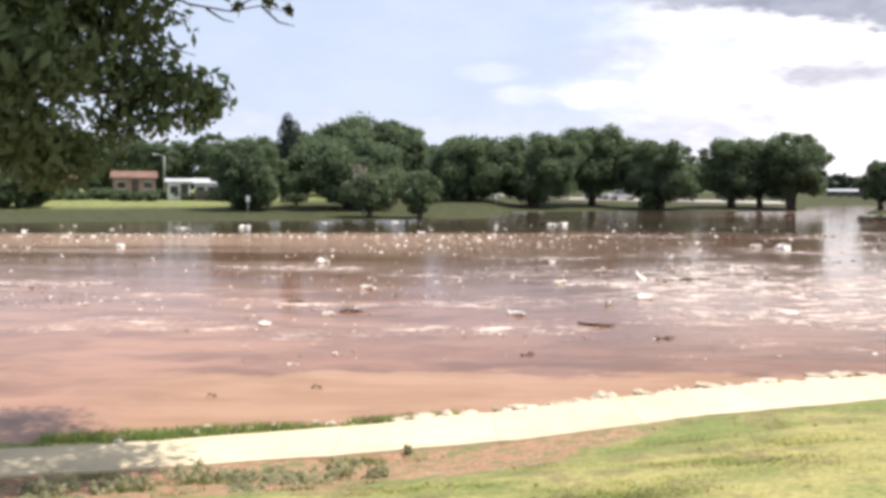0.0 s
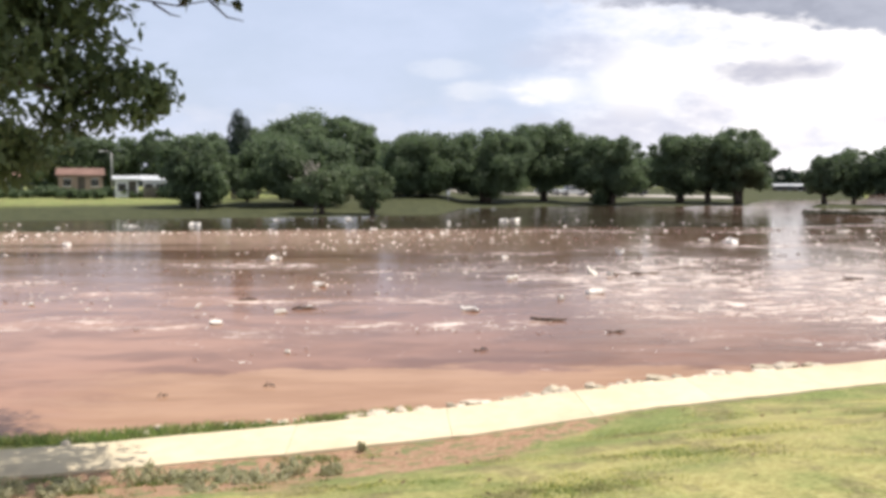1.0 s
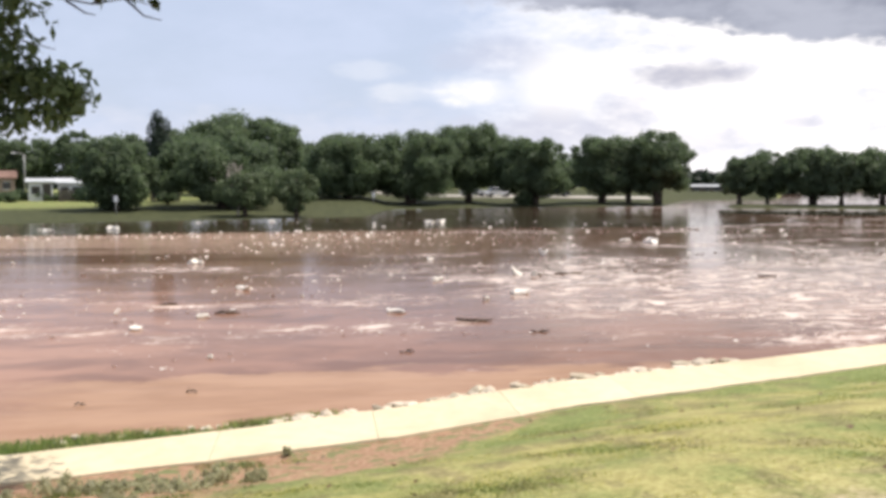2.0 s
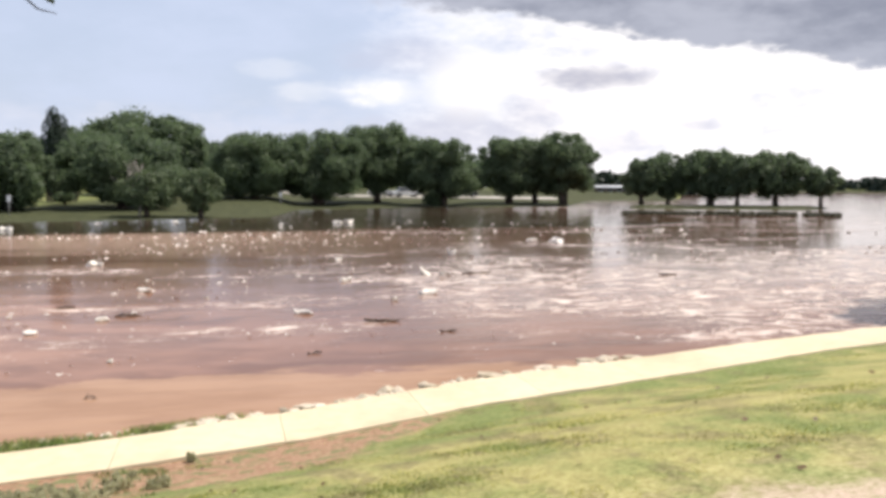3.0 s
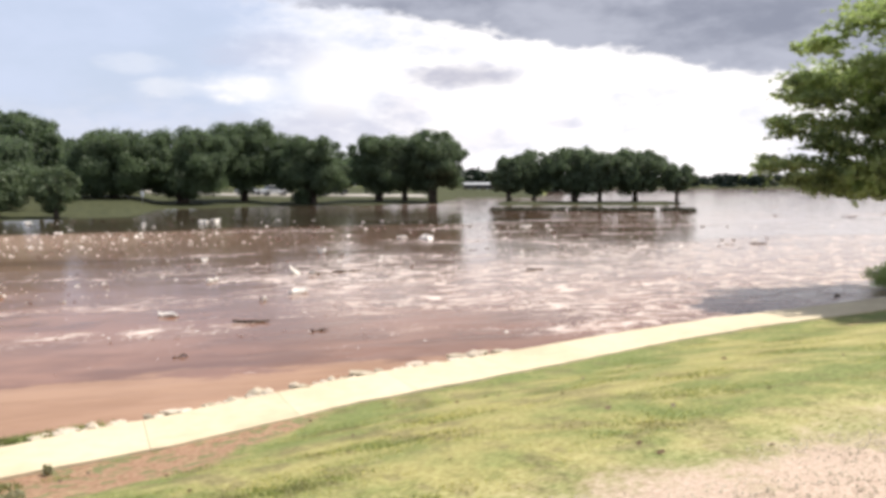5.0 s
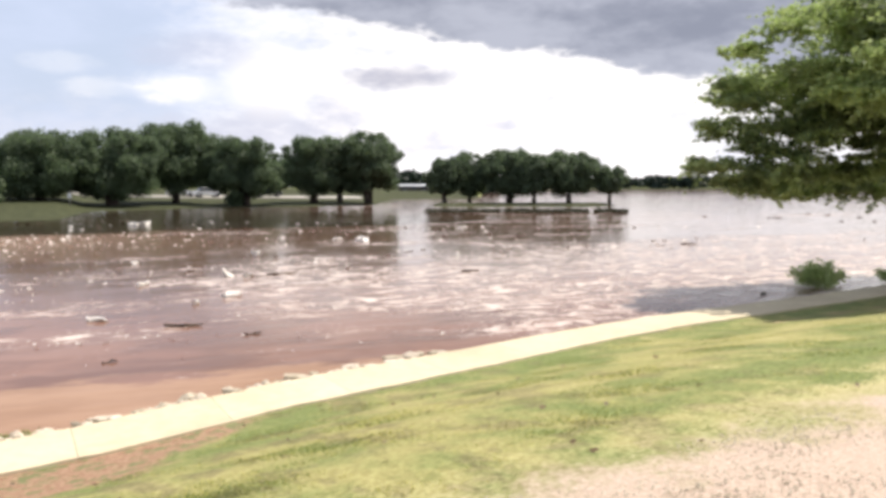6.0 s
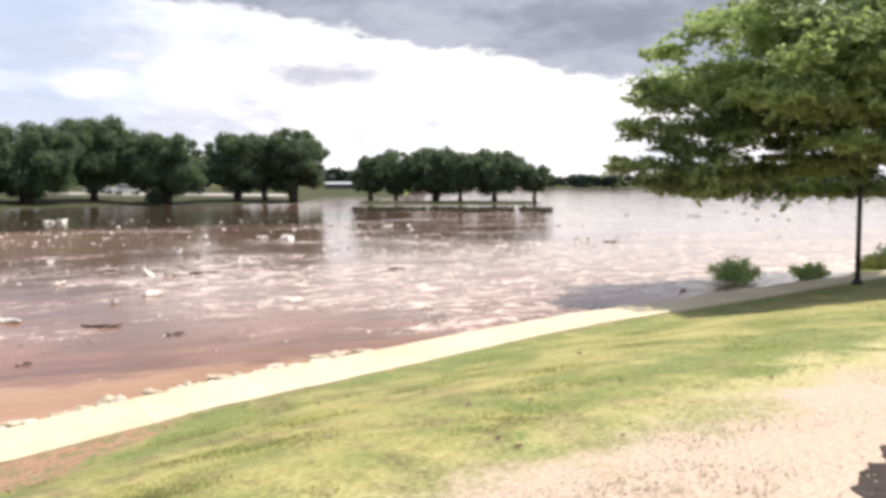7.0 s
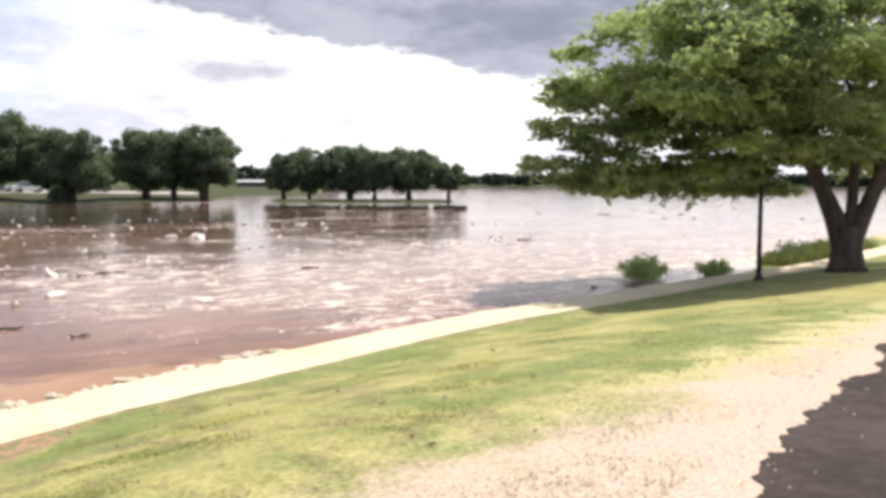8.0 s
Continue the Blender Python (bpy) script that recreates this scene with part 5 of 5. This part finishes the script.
def scrap(seed):
    """A torn, lopsided piece of foam plastic, about one metre long."""
    r = np.random.default_rng(seed)
    bm = bmesh.new()
    for i in range(2 + seed % 3):
        at = Matrix.LocRotScale((0.26 * r.normal(), 0.2 * r.normal(), 0.05 * r.random()), Euler((0.5 * r.normal(), 0.5 * r.normal(), r.random() * 6)),
                                (0.35 + 0.45 * r.random(), 0.2 + 0.3 * r.random(), 0.12 + 0.3 * r.random()))
        bmesh.ops.create_icosphere(bm, subdivisions=1, radius=0.6, matrix=at)
    for v in bm.verts:
        v.co += Vector(r.normal(size=3)) * 0.045
    return bm_mesh("litter", bm, FOAM_WHITE)


def build_litter():
    r = np.random.default_rng(12)
    pieces = [scrap(40 + i) for i in range(11)]
    large = [(-4.7, 36.2, 0.58), (-2.15, 27.2, 0.32), (6.4, 30.2, 0.55), (9.4, 38.6, 0.6), (16.7, 46.0, 0.74), (15.9, 47.2, 0.5), (4.4, 36.6, 0.34), (3.5, 28.6, 0.34), (5.3, 24.9, 0.46),
             (1.7, 21.5, 0.27), (-1.95, 16.35, 0.15), (-15.7, 44.9, 0.5), (8.4, 71.9, 0.9), (7.0, 29.6, 0.36), (4.2, 23.6, 0.26), (-2.7, 21.4, 0.22), (-3.9, 19.8, 0.26), (-11.7, 37.2, 0.24), (-14.0, 65.5, 0.6), (-9.0, 23.0, 0.16)]
    places = [(x, y, 0.02, s * 1.3, i * 1.3) for i, (x, y, s) in enumerate(large)]
    while len(places) < 135:
        if r.random() < 0.55:
            x = -30 + 58 * r.random()
            y = froth_line(x) - 15 * abs(r.normal()) + 5
            if noise.noise((x * 0.12, y * 0.2, 3.0)) < 0.0:
                continue
            if r.random() < 0.08:
                y += 22 * r.random()
        else:
            d, az = 3.0 * 1640 / (64 + 190 * r.random() ** 2.4), math.radians(-28 + 78 * r.random() ** 1.25)
            x, y = d * math.sin(az), d * math.cos(az)
        d = math.hypot(x, y)
        if ground_z(x, y) > -0.12 or (x > 0.75 * y and r.random() < 0.75) or (x > 24 and r.random() < 0.6):
            continue
        if y < 34 and r.random() < 0.6:
            continue
        s = d / 1640 * (2.5 + 9.0 * r.random() ** 3)
        places.append((x, y, s * 0.06, s, r.random() * 6.28))
    scatter("litter", pieces, places, "white scrap of foam plastic floating on brown water", "litter", "floating litter")
    # countless small flecks of froth and bark
    for name, mat_, k, label in (("froth_flecks", FOAM_WHITE, 1350, "small white froth flecks drifting on the water"),
                                 ("bark_flecks", DRIFT, 230, "small dark bark pieces drifting on the water")):
        verts = []
        while len(verts) < k:
            drop = 60 + (290 if mat_ is FOAM_WHITE else 110) * r.random() ** 2.1
            d = 3.0 * 1640 / drop
            az = math.radians(-30 + 92 * r.random())
            x, y = d * math.sin(az), d * math.cos(az)
            if mat_ is FOAM_WHITE and r.random() < 0.3:
                x = -32 + 60 * r.random()
                y = froth_line(x) - 13 * abs(r.normal()) + 2.5 * r.normal()
                d = math.hypot(x, y)
            band = noise.noise((x * 0.05, y * 0.12, 7.0)) + 0.7 * noise.noise((x * 0.2, y * 0.6, 2.0))
            if ground_z(x, y) > -0.1 or (x > 11 and y < 27) or (x > 10 and d > 46 and r.random() < 0.65) or (mat_ is FOAM_WHITE and x > 16 and d > 66) or band < -0.05 + 0.3 * r.random() or (mat_ is FOAM_WHITE and y > froth_line(x) + 2 and r.random() < 0.9):
                continue
            s, w = d / 1640 * (1.3 + 2.6 * r.random() ** 2), r.random() * 3.14
            a, b = np.array([math.cos(w) * s * 1.7, math.sin(w) * s * 0.6, 0]), np.array([-math.sin(w) * s * 0.9, math.cos(w) * s * 0.6, 0])
            c = np.array([x, y, 0.012])
            up = np.array([0, 0, s * 0.6])
            verts.append([c - a, c - b + up * 0.3, c + a, c + b + up])
        tagged(new(name, quads(name, np.array(verts), mat_)), label, "debris", kind="stuff")


build_litter()


def driftwood(x, y, length, seed):
    r = np.random.default_rng(seed)
    root = tagged(new("driftwood"), "dark wet branch and bark floating on the flood", "driftwood", "floating driftwood")
    root.matrix_basis = pose(x, y, 0.0, 0, 0, -20 + 50 * r.random())
    k = min(1.0, length / 0.8)
    pts = [(-length / 2 + length * f, 0.06 * length * math.sin(f * 5 + seed), 0.02 + 0.03 * math.sin(f * 7 + seed)) for f in (0, 0.3, 0.6, 1.0)]
    part("log", mesh_of("log", *tube(pts, (0.025 * k, 0.04 * k, 0.04 * k, 0.015 * k), 8, 0.4), DRIFT, True), root)
    for i in range(5):
        f = r.random() - 0.5
        p0 = (f * length * 0.8, 0, 0.03)
        p1 = (p0[0] + (r.random() - 0.4) * 0.4 * k, (r.random() - 0.5) * 0.5 * k, 0.04 + 0.05 * r.random() ** 2)
        part("branch", mesh_of("branch", *tube((p0, p1), (0.03 * k, 0.01 * k), 6), DRIFT, True), root)
    clump = part("bark_clump", lump("bark_clump", seed, DRIFT, 0.3, 0.8), root)
    clump.matrix_basis = Matrix.LocRotScale((length * 0.15, 0.05, 0.02), None, (length * 0.32, 0.11 * k, 0.09 * k))


for i, (x, y, s) in enumerate(((-3.8, 23.8, 0.5), (-2.2, 22.0, 0.6), (8.2, 30.1, 1.1), (3.3, 19.95, 0.8), (4.4, 18.3, 0.4), (1.5, 16.4, 0.3), (-1.9, 13.6, 0.2), (-3.3, 13.0, 0.16), (-1.7, 58.1, 1.0),
                              (30.1, 35.8, 0.9), (14.3, 28.2, 0.7), (58.7, 59.0, 1.5), (64.7, 55.5, 0.9), (66.9, 60.9, 1.1), (55.5, 64.0, 0.9), (67.9, 64.0, 1.0),
                              (18.2, 18.6, 0.5), (82.9, 63.8, 1.6), (22.6, 48.2, 0.7), (26.4, 45.8, 0.7))):
    driftwood(x, y, s, 300 + i)


def build_gravel():
    """Loose pebbles on the gravel shoulder and over the drive's edge."""
    r = np.random.default_rng(15)
    verts, faces = [], []
    k = 0
    while k < 6000:
        d, az = 4.2 + 7 * r.random() ** 1.4, math.radians(10 + 56 * r.random())
        x, y = d * math.sin(az), d * math.cos(az)
        if y > gravel_line(x) + 0.3 * r.random() or y < asphalt_line(x) + 0.35 - 0.9 * r.random() ** 26:
            continue
        s, w = 0.004 + 0.009 * r.random() ** 2, r.random() * 6.28
        z = ground_z(x, y) + (0.01 if y < asphalt_line(x) + 0.3 else 0.0)
        i = len(verts)
        for t in range(4):
            verts.append((x + math.cos(w + t * 1.57) * s * (1 + 0.4 * (t % 2)), y + math.sin(w + t * 1.57) * s, z))
        verts.append((x + 0.2 * s, y, z + s * 0.9))
        faces += [(i, i + 1, i + 4), (i + 1, i + 2, i + 4), (i + 2, i + 3, i + 4), (i + 3, i, i + 4)]
        k += 1
    tagged(new("gravel", mesh_of("gravel", verts, faces, STONE)), "pinkish pale loose gravel along the drive", "gravel", kind="stuff")


build_gravel()


def build_fallen_leaves():
    r = np.random.default_rng(19)
    verts = []
    while len(verts) < 70:
        d, az = 5.0 + 17 * r.random() ** 1.3, math.radians(-8 + 68 * r.random())
        x, y = d * math.sin(az), d * math.cos(az)
        if not gravel_line(x) < y < float(np.interp(x, PATH_X, PATH_NEAR)) - 0.1:
            continue
        s, w = 0.02 + 0.025 * r.random() ** 2, r.random() * 6.28
        a, b = np.array([math.cos(w) * s, math.sin(w) * s, 0.006]), np.array([-math.sin(w) * s * 0.6, math.cos(w) * s * 0.6, 0.012])
        c = np.array([x, y, ground_z(x, y) + 0.03])
        verts.append([c - a, c - b, c + a, c + b])
    dead = foliage("dead_leaves", (0.05, 0.03, 0.018), (0.22, 0.14, 0.08), 0.1, 0.7)
    tagged(new("fallen_leaves", quads("fallen_leaves", np.array(verts), dead)), "brown fallen leaves scattered over the lawn", "leaves", kind="stuff")


build_fallen_leaves()
